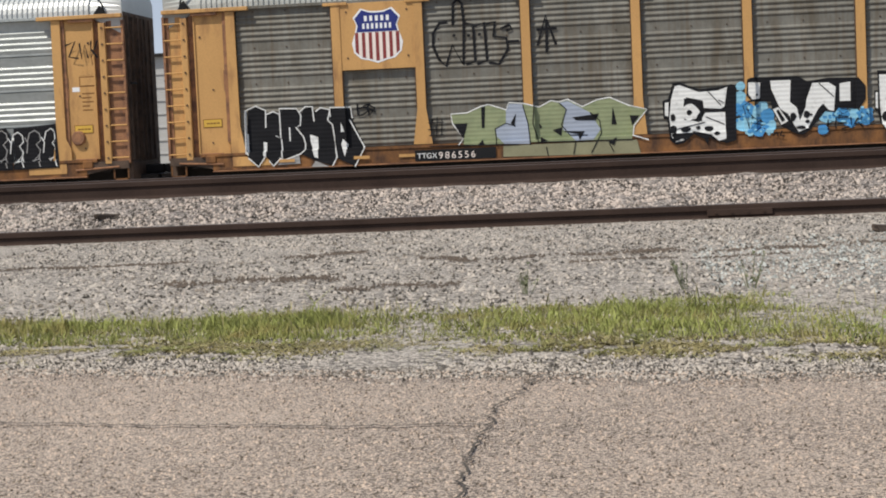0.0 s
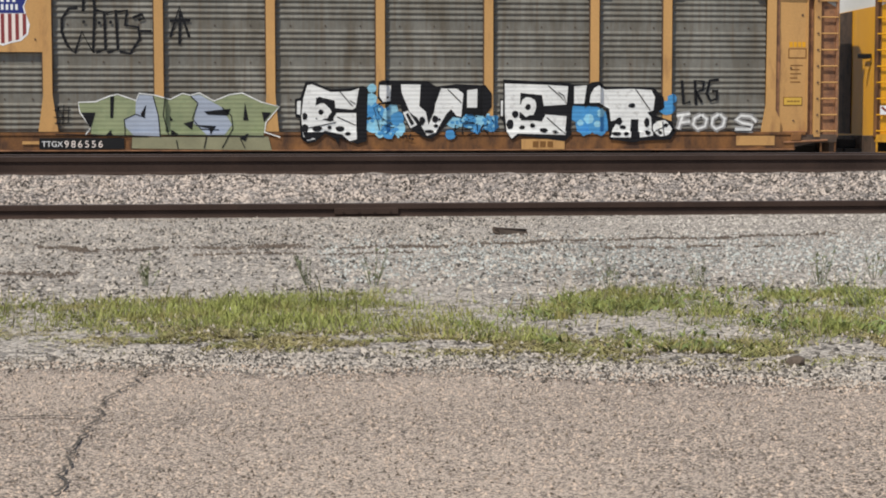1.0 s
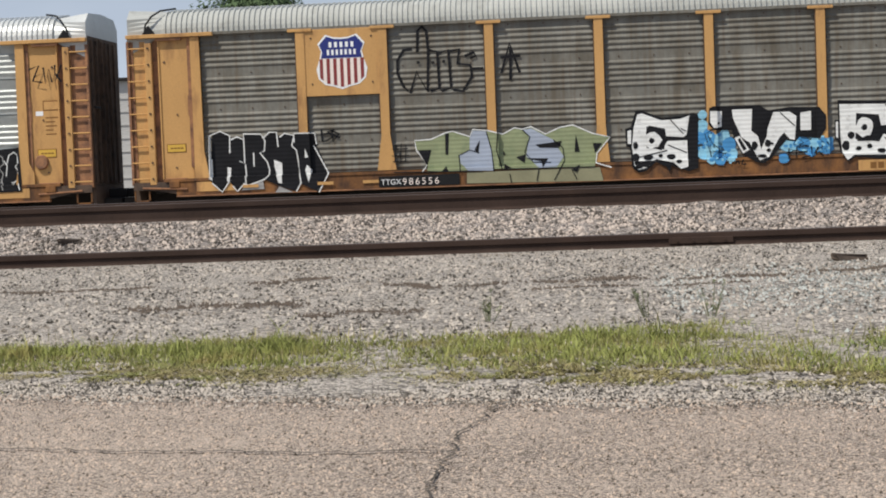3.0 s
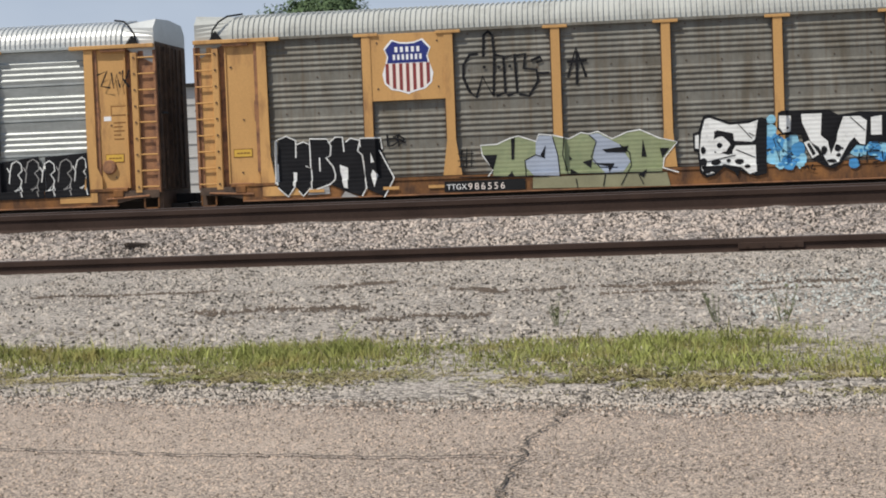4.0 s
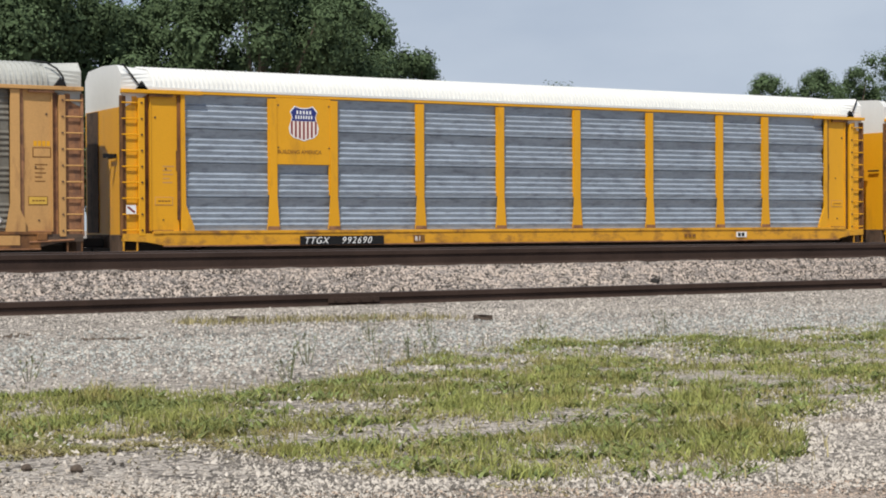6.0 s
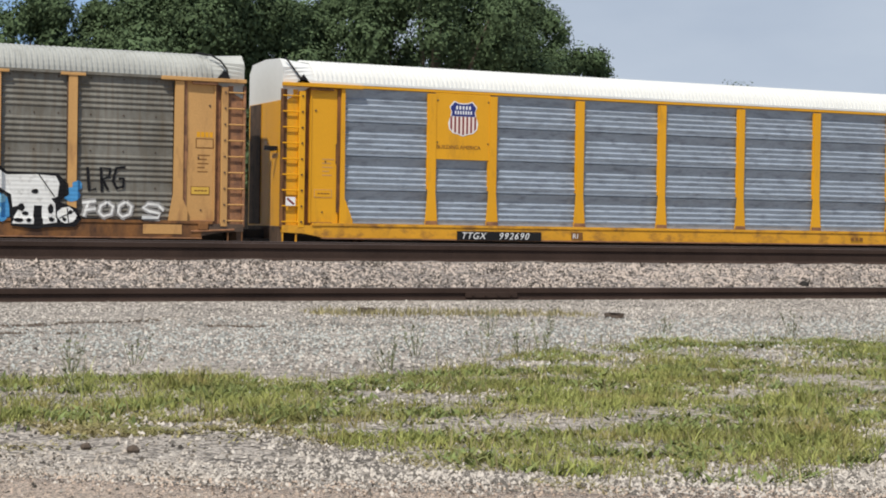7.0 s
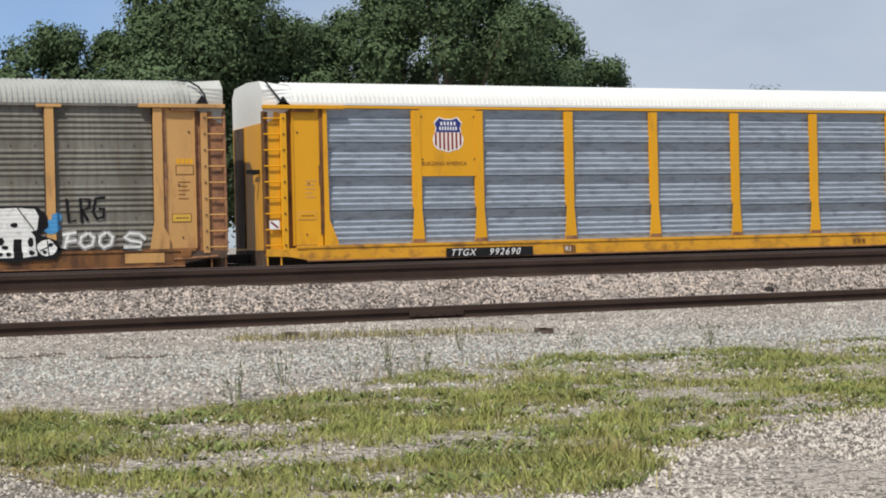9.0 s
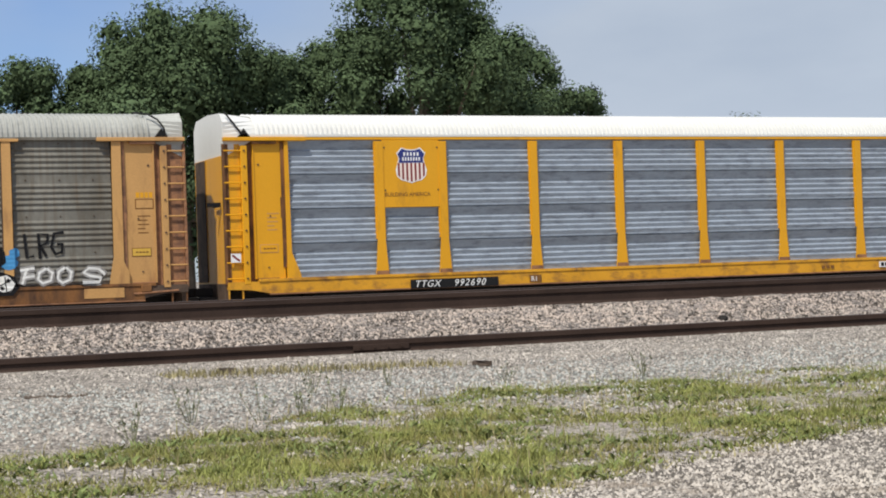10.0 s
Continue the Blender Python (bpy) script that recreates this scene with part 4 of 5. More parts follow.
harsh = Art(car_old, -5.85, 0.005072, -0.000238, 2.689, -0.000242, -0.005092, "green and lilac graffiti letters outlined in white")
H = [(145, 135), (230, 128), (300, 95), (340, 85), (430, 112), (445, 75), (520, 80), (600, 98), (660, 65), (700, 72), (745, 58), (820, 95), (895, 60), (960, 48), (1060, 90), (1150, 108), (1085, 190), (1075, 258), (600, 275), (300, 292), (215, 290), (212, 255), (155, 180)]
harsh.fill("olive", 0, [(420, 296), (1100, 262), (1120, 330), (420, 352)])
harsh.fill("green", 1, H)
harsh.line("white", 3, 6, [(190, 295), (212, 255), (155, 185), (145, 135), (230, 128), (300, 95), (340, 85), (430, 112), (445, 75), (520, 80), (600, 98), (660, 65), (700, 72), (745, 58), (820, 95), (895, 60), (960, 48), (1060, 90), (1150, 108), (1085, 190), (1080, 240), (1160, 262)])
harsh.fill("lilac", 2, [(430, 115), (447, 80), (515, 84), (545, 180), (555, 285), (425, 286), (385, 250), (378, 205), (430, 180)], [(705, 76), (745, 66), (860, 125), (885, 165), (915, 210), (880, 262), (790, 268), (722, 210), (735, 110)])
harsh.fill("black", 4, [(160, 185), (232, 182), (212, 262)], [(302, 100), (322, 95), (320, 205), (306, 205)], [(482, 130), (476, 200), (455, 180)], [(670, 215), (720, 200), (715, 245)], [(770, 150), (905, 130), (890, 165), (790, 165)], [(975, 95), (997, 185), (970, 185)], [(1062, 140), (1110, 140), (1075, 190)], [(610, 250), (650, 270), (612, 275)], [(600, 180), (618, 200), (606, 208)], [(720, 220), (835, 220), (810, 265), (800, 235)], [(290, 292), (310, 265), (325, 290)], [(955, 275), (1000, 248), (985, 290)])
harsh.line("black", 4, 5, [(600, 275), (570, 180), (575, 90)], [(515, 82), (545, 180), (560, 290)], [(385, 290), (375, 210), (430, 180), (480, 195)], [(700, 75), (740, 110), (715, 190), (760, 240), (850, 240)], [(860, 125), (910, 165), (920, 230), (870, 330)], [(600, 278), (1078, 260)], [(40, 300), (500, 288)], [(640, 300), (650, 345)], [(790, 275), (780, 335)], [(960, 30 + 250), (985, 325)])
harsh.line("black", 0, 4, [(30, 180), (110, 175)], [(30, 215), (115, 212)], [(35, 245), (110, 240)], [(50, 160), (45, 250)], [(75, 150), (72, 250)], [(100, 160), (98, 245)])

ever = Art(car_old, 0.17, 0.004902, -0.000078, 2.88, -0.000044, -0.00486, "large white graffiti letters shadowed in black over blue clouds")
ever.dots("sky", 0, (440, 170, 36), (520, 260, 48), (460, 310, 42), (590, 320, 38), (490, 345, 26), (890, 280, 42), (1020, 275, 42), (445, 108, 24), (560, 215, 30))
ever.dots("blue", 1, (470, 235, 44), (585, 270, 40), (535, 335, 40), (960, 275, 44), (1085, 290, 46), (865, 350, 28), (430, 220, 24), (1010, 320, 26))
ever.dots("sky", 2, (500, 290, 20), (560, 320, 18), (450, 150, 14), (600, 345, 15), (940, 250, 14))
for u, v, spread in ((480, 240, 62), (540, 310, 55), (960, 275, 55), (1075, 285, 45)):
    rnd = random.Random(u)
    ever.dots("blue", 2, *[(u + rnd.gauss(0, spread * 0.6), v + rnd.gauss(0, spread * 0.6), rnd.uniform(6, 17), rnd.uniform(5, 13)) for _ in range(9)])
    ever.dots("sky", 2, *[(u + rnd.gauss(0, spread * 0.6), v + rnd.gauss(0, spread * 0.6), rnd.uniform(5, 13), rnd.uniform(4, 10)) for _ in range(7)])
    ever.line("black", 2, 4, *[[(u + rnd.gauss(0, spread * 0.5), v + rnd.gauss(0, spread * 0.5)) for _ in range(4)] for _ in range(3)])
ever.fill("black", 3, [(70, 160), (95, 80), (130, 75), (230, 115), (330, 110), (400, 95), (425, 110), (420, 390), (370, 405), (310, 385), (280, 370), (270, 410), (255, 380), (200, 350), (150, 395), (110, 405), (75, 380), (65, 270), (45, 265), (40, 170)],
          [(480, 75), (500, 65), (740, 65), (790, 95), (900, 80), (1050, 85), (1085, 130), (1085, 200), (1050, 250), (950, 240), (930, 262), (880, 255), (800, 350), (760, 375), (720, 365), (650, 322), (610, 240), (600, 190), (550, 185), (500, 185), (475, 160)])
ever.fill("white", 4, [(85, 165), (105, 95), (130, 90), (230, 130), (330, 125), (378, 108), (362, 210), (345, 222), (255, 215), (250, 175), (165, 155), (150, 190), (150, 265), (230, 290), (262, 240), (365, 240), (368, 380), (330, 390), (290, 355), (200, 335), (150, 380), (110, 390), (85, 365), (75, 260)],
          [(52, 182), (72, 177), (70, 252), (52, 248)], [(485, 90), (548, 92), (545, 175), (505, 180), (485, 150)],
          [(600, 85), (705, 85), (700, 200), (735, 230), (750, 300), (780, 230), (785, 190), (815, 105), (900, 105), (935, 130), (925, 255), (900, 250), (870, 215), (845, 240), (790, 340), (740, 358), (690, 262), (650, 235), (605, 130)], [(955, 112), (1010, 105), (1010, 205), (955, 205)], [(612, 235), (640, 225), (690, 300), (655, 318)])
ever.fill("black", 5, [(712, 85), (790, 100), (775, 200), (742, 222), (712, 190)], [(152, 160), (250, 178), (245, 285), (152, 275)], [(628, 245), (640, 236), (675, 295), (658, 305)])
ever.dots("white", 6, (185, 235, 46))
ever.dots("black", 7, (178, 236, 15), (95, 325, 20, 24), (160, 325, 26, 17), (105, 375, 26, 10), (280, 325, 26, 15), (225, 318, 12, 10), (320, 350, 16, 10), (93, 260, 14, 20), (715, 278, 16, 24), (785, 268, 16, 20), (755, 335, 26, 10), (790, 305, 12, 10), (530, 155, 7), (808, 270, 7))
ever.line("black", 7, 5, [(275, 125), (345, 205), (358, 190), (330, 175)], [(265, 262), (362, 305)], [(850, 108), (925, 180)], [(100, 325), (260, 290)])
ever.line("black", 7, 7, [(890, 355), (895, 300), (920, 310), (895, 325)], [(930, 350), (935, 290), (1000, 290)], [(945, 320), (990, 318)], [(960, 350), (1000, 340)], [(1010, 290), (1015, 350), (1045, 295)], [(1045, 320), (1070, 345)])
ever.line("black", 7, 8, [(480, 190), (505, 188), (600, 190)], [(615, 370), (625, 355), (635, 375)], [(655, 350), (645, 375), (670, 375)])

er = Art(car_old, 5.471, 0.005433, -0.000042, 3.272, -0.000044, -0.00533, "white graffiti letters with black spots beside a black tag")
er.dots("blue", 0, (430, 290, 46), (500, 300, 50), (560, 330, 48), (460, 360, 44), (530, 360, 42), (870, 262, 40), (890, 218, 26))
er.dots("sky", 1, (480, 320, 24), (540, 290, 22), (520, 345, 18), (440, 340, 16))
er.fill("black", 3, [(60, 130), (380, 145), (400, 150), (475, 150), (490, 140), (530, 135), (560, 160), (800, 160), (845, 210), (850, 260), (810, 300), (890, 330), (912, 380), (880, 420), (740, 425), (700, 435), (580, 420), (575, 330), (560, 260), (400, 255), (392, 400), (360, 430), (140, 405), (100, 425), (70, 380), (60, 330), (45, 318), (45, 225), (62, 225)])
er.fill("white", 4, [(68, 150), (280, 155), (378, 160), (372, 250), (260, 258), (250, 205), (145, 195), (140, 320), (250, 335), (270, 300), (372, 308), (365, 400), (130, 395), (100, 420), (80, 390), (70, 300)], [(408, 160), (470, 155), (458, 245), (408, 245)], [(50, 235), (60, 232), (60, 312), (50, 308)],
        [(500, 170), (525, 155), (560, 175), (700, 170), (790, 175), (808, 210), (800, 275), (770, 285), (790, 310), (795, 400), (730, 410), (725, 325), (690, 320), (685, 410), (585, 410), (600, 370), (630, 320), (590, 330), (582, 270), (530, 240), (480, 240), (485, 200)])
er.fill("black", 5, [(148, 198), (250, 210), (250, 330), (148, 330)], [(690, 320), (728, 320), (722, 412), (692, 412)])
er.dots("white", 6, (183, 265, 46), (843, 365, 44))
er.dots("black", 7, (183, 265, 15), (693, 252, 18, 12), (95, 350, 18, 24), (120, 300, 16, 18), (155, 365, 15, 10), (205, 355, 12, 12), (260, 378, 20, 12), (315, 385, 14, 8), (630, 330, 16, 20), (615, 392, 24, 10), (768, 335, 14, 24), (770, 385, 14, 12), (858, 348, 10), (830, 384, 10), (650, 360, 18, 10), (662, 392, 12, 10))
er.line("black", 7, 5, [(280, 158), (345, 215), (372, 250), (355, 205), (330, 190)], [(275, 315), (365, 395)], [(710, 170), (785, 275)], [(810, 380), (880, 340)], [(843, 330), (850, 405)])
er.line("black", 3, 14, [(940, 125), (950, 240), (985, 232)], [(1012, 245), (1005, 125), (1050, 130), (1046, 170), (1014, 182), (1042, 235)], [(1125, 120), (1080, 125), (1065, 190), (1085, 225), (1115, 215), (1118, 175), (1092, 178)])
TAG = ([(918, 302), (985, 290)], [(948, 296), (925, 368)], [(932, 335), (985, 328)], [(1040, 296), (1008, 312), (1000, 345), (1022, 366), (1060, 352), (1068, 315), (1040, 296)],
       [(1130, 292), (1098, 310), (1092, 345), (1115, 366), (1150, 350), (1158, 312), (1130, 292)], [(1318, 330), (1290, 302), (1240, 298), (1215, 318), (1250, 335), (1300, 345), (1290, 366), (1210, 366)])
er.line("grey", 1, 32, *TAG)
er.line("white", 3, 13, *TAG)
er.line("black", 5, 4, [(905, 372), (940, 378), (1000, 374)], [(1080, 300), (1085, 350)], [(1170, 372), (1215, 378), (1300, 374)])

sketch = Art(car_old, -5.836, 0.00478, -0.000122, 4.797, -0.000026, -0.004778, "thin black line drawing sprayed on the panels")
sketch.line("black", 0, 15, [(150, 90), (105, 95), (70, 150), (70, 220), (100, 290), (140, 330), (175, 215), (235, 325), (240, 100), (230, -5), (206, -30), (182, -8), (180, 110)], [(240, 100), (290, 110), (300, 310), (250, 325)], [(300, 120), (350, 100), (365, 310), (310, 325)], [(360, 110), (410, 100), (400, 180), (470, 190), (480, 250), (430, 330), (375, 320)], [(440, 140), (490, 120), (500, 142), (470, 152)], [(640, 240), (685, 80), (740, 240)], [(635, 155), (745, 150)], [(690, 100), (690, 280)], [(480, 210), (540, 210)])
sketch.dots("black", 1, (185, 165, 9), (265, 168, 9), (325, 165, 9))

oldtag = Art(car_silver, -16.4, 0.01, 0, 2.3, 0, -0.01, "dark smeared graffiti on the lower side")
oldtag.fill("black", 0, [(-60, 18), (62, 10), (66, 104), (66, 128), (-60, 130)], [(-200, 30), (-80, 15), (-62, 60), (-62, 130), (-200, 130)])
bubble = [(-10, 52), (-4, 30), (10, 22), (22, 32), (24, 50), (12, 60), (22, 76), (16, 100), (0, 104)]
for k in range(5):
    oldtag.line("grey" if k % 2 else "white", 1 + k, 3, [(34 - 46 * k + u * (1 + 0.1 * (k % 2)), v + 3 * (k % 3)) for u, v in bubble], [(16 - 46 * k, 44), (24 - 46 * k, 58), (20 - 46 * k, 86)], [(38 - 46 * k, 108), (52 - 46 * k, 92), (60 - 46 * k, 124)])
oldtag.line("black", 0, 5, [(100, -195), (128, -205), (110, -165), (136, -160)], [(140, -200), (145, -158), (155, -195), (162, -160)], [(172, -205), (170, -160), (190, -205)], [(172, -182), (188, -160)])


# ---- loose stone, weeds and grass ----
def scatter_stones(name, xs, ys, zs, size, material, label, seed):
    """Many small angular stones in one mesh."""
    rng = np.random.default_rng(seed)
    base = np.array([[1, 0, -0.15], [-1, 0, -0.15], [0, 1, -0.15], [0, -1, -0.15], [0, 0, 0.78]], float)
    tri = np.array([[0, 2, 4], [2, 1, 4], [1, 3, 4], [3, 0, 4]])
    n = len(xs)
    v = base[None] * rng.uniform(0.55, 1.25, (n, 5, 1)) + rng.uniform(-0.25, 0.25, (n, 5, 3))
    a = rng.uniform(0, math.tau, n)
    c, s = np.cos(a), np.sin(a)
    x = v[..., 0] * c[:, None] - v[..., 1] * s[:, None] * 0.75
    y = v[..., 0] * s[:, None] + v[..., 1] * c[:, None] * 0.75
    sz = (size * rng.uniform(0.5, 1.35, n))[:, None]
    verts = np.stack([xs[:, None] + x * sz, ys[:, None] + y * sz, zs[:, None] + (v[..., 2] + 0.3) * sz], -1).reshape(-1, 3)
    faces = (tri[None] + 5 * np.arange(n)[:, None, None]).reshape(-1, 3)
    return tagged(mesh_np(name, verts, faces, material), label, "stones", kind="stuff")


dirt_lines = [[(-7.9, 17.2), (-6.6, 17.0), (-5.6, 17.3)], [(-4.6, 17.4), (-3.7, 17.9)], [(-2.9, 16.7), (-2.3, 15.9), (-0.4, 16.4), (0.8, 16.0), (1.8, 16.4)], [(-1.2, 15.3), (0.9, 15.2)], [(3.0, 15.8), (3.6, 15.75), (4.8, 15.8)], [(6.5, 16.6), (7.5, 16.5)],
              [(-5.2, 14.2), (-4.2, 14.4), (-3.4, 14.2)], [(-3.2, 13.0), (-2.2, 13.2)], [(1.8, 16.4), (3.0, 17.0), (4.6, 17.2), (6.2, 17.8)]]
rng = np.random.default_rng(5)
n = 62000
sx, sy = rng.uniform(-16, 50, n), 22.15 + 2.3 * rng.uniform(0, 1, n)
scatter_stones("ballast_stones", sx, sy, ground_z(sy), 0.034, STONE_BALLAST, "pale angular ballast stones on the slope", 6)
n = 90000
sx = rng.uniform(-9, 34, n)
sy = rng.uniform(4, 21.8, n)
keep = (sy > road_edge(sx) - 0.1) & (np.abs(sx - 0.5 * sy) < 22)
for line in dirt_lines:
    for (x0, y0), (x1, y1) in zip(line, line[1:]):
        f = np.clip(((sx - x0) * (x1 - x0) + (sy - y0) * (y1 - y0)) / ((x1 - x0) ** 2 + (y1 - y0) ** 2), 0, 1)
        keep &= (np.hypot(sx - x0 - f * (x1 - x0), sy - y0 - f * (y1 - y0)) > 0.16) | (rng.uniform(0, 1, n) < 0.2)
sx, sy = sx[keep], sy[keep]
east = sx + 0.6 * rng.normal(0, 1, len(sx)) > 3.5
for side, m, tone, seed in ((~east, STONE, "small grey-brown crushed stones lying loose", 7), (east, STONE_PALE, "small pale crushed stones lying loose", 27)):
    scatter_stones("gravel_stones", sx[side], sy[side], ground_z(sy[side]), np.where(sy[side] > 11, np.where(sx[side] < 3, 0.022, 0.02), 0.017), m, tone, seed)
n = 20000
sx, sy = rng.uniform(0, 26, n), rng.normal(14.6, 1.7, n)
blue = sy < 18.5
scatter_stones("gravel_stones", sx[blue], sy[blue], ground_z(sy[blue]) + 0.004, 0.02, STONE_BLUE, "crushed stones in a broad drift, tinted bluish grey for a window reflection", 17)
n = 24000
sx = rng.uniform(-6, 11, n)
sy = road_edge(sx) + rng.normal(0.4, 0.33, n)
east = sx + 0.6 * rng.normal(0, 1, len(sx)) > 3.0
for side, m, seed in ((~east, STONE, 8), (east, STONE_PALE, 28)):
    scatter_stones("edge_stones", sx[side], sy[side], ground_z(sy[side]) + np.where(sy[side] < road_edge(sx[side]), 0.02, 0), 0.0115, m, "small crushed stones along the road edge", seed)


n = 60000
sx, sy = rng.uniform(4, 13, n), rng.uniform(2.6, 8.6, n)
bare = (sy > road_edge(sx) - 0.05) & (sy < np.interp(sx, [4, 4.8, 5.6, 6.8, 7.9, 8.7, 10, 12, 13], [8, 5.8, 4.9, 5.6, 6.8, 7.2, 7.8, 8.5, 8.6]))
sx, sy = sx[bare], sy[bare]
scatter_stones("gravel_stones", sx, sy, ground_z(sy), 0.0155, STONE_PALE, "loose pale crushed stones beside the grass", 29)
n = 95000
sx = rng.uniform(-5.5, 7.5, n)
sy = rng.uniform(3.2, 8.6, n)
on = sy < road_edge(sx) + 0.15
sx, sy = sx[on], sy[on]
scatter_stones("asphalt_chips", sx, sy, np.full(len(sx), 0.019), 0.008, CHIP, "exposed stone chips in the worn asphalt", 9)


def grass_lo(x):
    return np.interp(x, [-20, -6, -4, -2, 0, 1.3, 2, 3, 4.2, 4.35, 4.8, 5.6, 6.8, 7.9, 8.7, 10, 12, 16, 40], [9.6, 9.3, 9.3, 8.9, 8.5, 7.9, 7.6, 8.0, 7.9, 6.7, 5.6, 4.7, 5.4, 6.6, 7.0, 7.6, 8.3, 9.5, 12])


def grass_hi(x):
    return np.interp(x, [-20, -6, -1.6, 0.4, 1.1, 2.1, 3.3, 4.6, 5.5, 6.8, 7.5, 9.2, 10.8, 13, 20, 40], [11.4, 11.2, 11.1, 11.3, 10.2, 11.3, 11.4, 10.9, 10.5, 10.7, 11.6, 13.2, 14.0, 13.6, 14, 17])


def field(x, y, f, s):
    return np.array([noise.noise(Vector((a * f, b * f * 1.6, s))) for a, b in zip(x, y)])


def blades(name, x, y, h, material, label, seed, width=0.006, lean=0.35):
    rng = np.random.default_rng(seed)
    k = len(x)
    a = rng.uniform(0, math.tau, k)
    dx, dy = np.cos(a), np.sin(a)
    b = rng.uniform(0, math.tau, k)
    ln = h * lean * rng.uniform(0.2, 1.6, k)
    lx, ly = np.cos(b) * ln, np.sin(b) * ln
    w = width * rng.uniform(0.6, 1.5, k)
    z0 = ground_z(y) - 0.01
    P = np.empty((k, 5, 3))
    P[:, 0] = np.stack([x - dx * w, y - dy * w, z0], -1)
    P[:, 1] = np.stack([x + dx * w, y + dy * w, z0], -1)
    P[:, 2] = np.stack([x + dx * w * 0.8 + lx * 0.35, y + dy * w * 0.8 + ly * 0.35, z0 + h * 0.6], -1)
    P[:, 3] = np.stack([x - dx * w * 0.8 + lx * 0.35, y - dy * w * 0.8 + ly * 0.35, z0 + h * 0.6], -1)
    P[:, 4] = np.stack([x + lx, y + ly, z0 + h], -1)
    t = np.array([[0, 1, 2], [0, 2, 3], [3, 2, 4]])
    F = (t[None] + 5 * np.arange(k)[:, None, None]).reshape(-1, 3)
    return tagged(mesh_np(name, P.reshape(-1, 3), F, material), label, "grass", kind="stuff")


n = 1150000
x = rng.uniform(-9, 24, n)
y = rng.uniform(4.3, 16, n)
inside = (y > grass_lo(x)) & (y < grass_hi(x))
x, y = x[inside], y[inside]
d = 0.9 * field(x, y, 0.8, 2.0) + 0.6 * field(x, y, 2.6, 5.0) + 0.5 * field(x, y, 7.0, 7.0)
centre = (y - grass_lo(x)) / (grass_hi(x) - grass_lo(x))
need = np.where(x < 0.8, -0.56 + 1.6 * np.abs(centre - 0.5), np.where(x < 4.2, 0.02, np.where(x < 9, -0.16, -0.03)))
need = need + np.where(x > 7, 0.5 * np.clip(centre - 0.45, 0, 1), 0) + 0.2 * rng.normal(0, 1, len(x))
ok = d > need
x, y, d, need = x[ok], y[ok], d[ok], need[ok]
h = np.clip(0.022 + 0.075 * np.clip(d - need, 0, 1.1) + 0.018 * rng.normal(0, 1, len(x)), 0.015, 0.2)
h = h * np.where(rng.uniform(0, 1, len(x)) < 0.03, 1.9, 1)
tuft = np.clip(field(x, y, 1.9, 21.0) + 0.5 * field(x, y, 4.5, 22.0), 0, 0.8)
some = (x > 4.2) | (rng.uniform(0, 1, len(x)) < 0.72 + 1.5 * tuft)
x, y, h, tuft = x[some], y[some], h[some], tuft[some]
h = h * np.where(x > 4.2, 0.7 + 1.1 * tuft, 0.85 + 0.9 * tuft)
blades("grass", x, y, h, GRASS, "bright patchy roadside grass growing through the stone", 11, 0.0032, 0.75)
leafy = (x > 0.6) & (field(x, y, 1.4, 31.0) + 0.5 * field(x, y, 4.0, 32.0) > 0.12) & (rng.uniform(0, 1, len(x)) < 0.4)
blades("ground_cover", x[leafy], y[leafy], rng.uniform(0.02, 0.07, int(leafy.sum())), COVER, "low broad-leaved green weeds in clumps", 16, 0.011, 1.6)
thin = rng.uniform(0, 1, len(x)) < 0.45
blades("matted_grass", x[thin], y[thin], rng.uniform(0.012, 0.04, int(thin.sum())), MAT_GRASS, "flattened olive grass between the taller blades", 14, 0.006, 2.6)
n = 70000
x = rng.uniform(-7, 5, n)
y = grass_lo(x) + rng.normal(-0.1, 0.28, n)
some = 0.9 * field(x, y, 1.3, 12.0) + 0.6 * field(x, y, 5.0, 13.0) > -0.05
blades("matted_grass", x[some], y[some], rng.uniform(0.01, 0.035, int(some.sum())), MAT_GRASS, "flattened brownish grass at the foot of the strip", 15, 0.005, 2.6)
n = 9000
x = rng.uniform(-9, 24, n)
y = rng.uniform(4.6, 15, n)
near_grass = (y > grass_lo(x) - 0.25) & (y < grass_hi(x) + 0.4)
x, y = x[near_grass], y[near_grass]
blades("dry_grass", x, y, rng.uniform(0.03, 0.15, len(x)), DRY, "straw-coloured stalks among the grass", 12, 0.004)
n = 1200
x = rng.uniform(8.6, 12.2, n)
y = 19.2 - 0.25 * (x - 8.6) + rng.normal(0, 0.35, n)
blades("dry_grass", x, y, rng.uniform(0.03, 0.12, n), DRY, "low dry grass beside the sunken rail", 13, 0.008)


def weed(x, y, h, seed):
    rnd = random.Random(seed)
    t = thing("weed", x, y, 0.0, "tall thin dark weed in the gravel", "weed", "weeds in the gravel")
    lf = bmesh.new()
    for k in range(rnd.randint(5, 8)):
        a = rnd.uniform(0, math.tau)
        r = rnd.uniform(0.03, 0.2)
        top = Vector((r * math.cos(a), r * math.sin(a), h * rnd.uniform(0.5, 1)))
        part("stalk", cyl(bmesh.new(), (r * 0.25 * math.cos(a), r * 0.25 * math.sin(a), -0.01), top, 0.0045, 0.0015, seg=4), WEEDLEAF, t)
        for j in range(5):
            c = top * rnd.uniform(0.25, 1)
            q = [c + Vector((rnd.uniform(-0.02, 0.02), rnd.uniform(-0.02, 0.02), rnd.uniform(-0.02, 0.04))) for _ in range(3)]
            lf.faces.new([lf.verts.new(p) for p in q])
    tagged(part("leaves", lf, WEEDLEAF, t), kind="stuff")


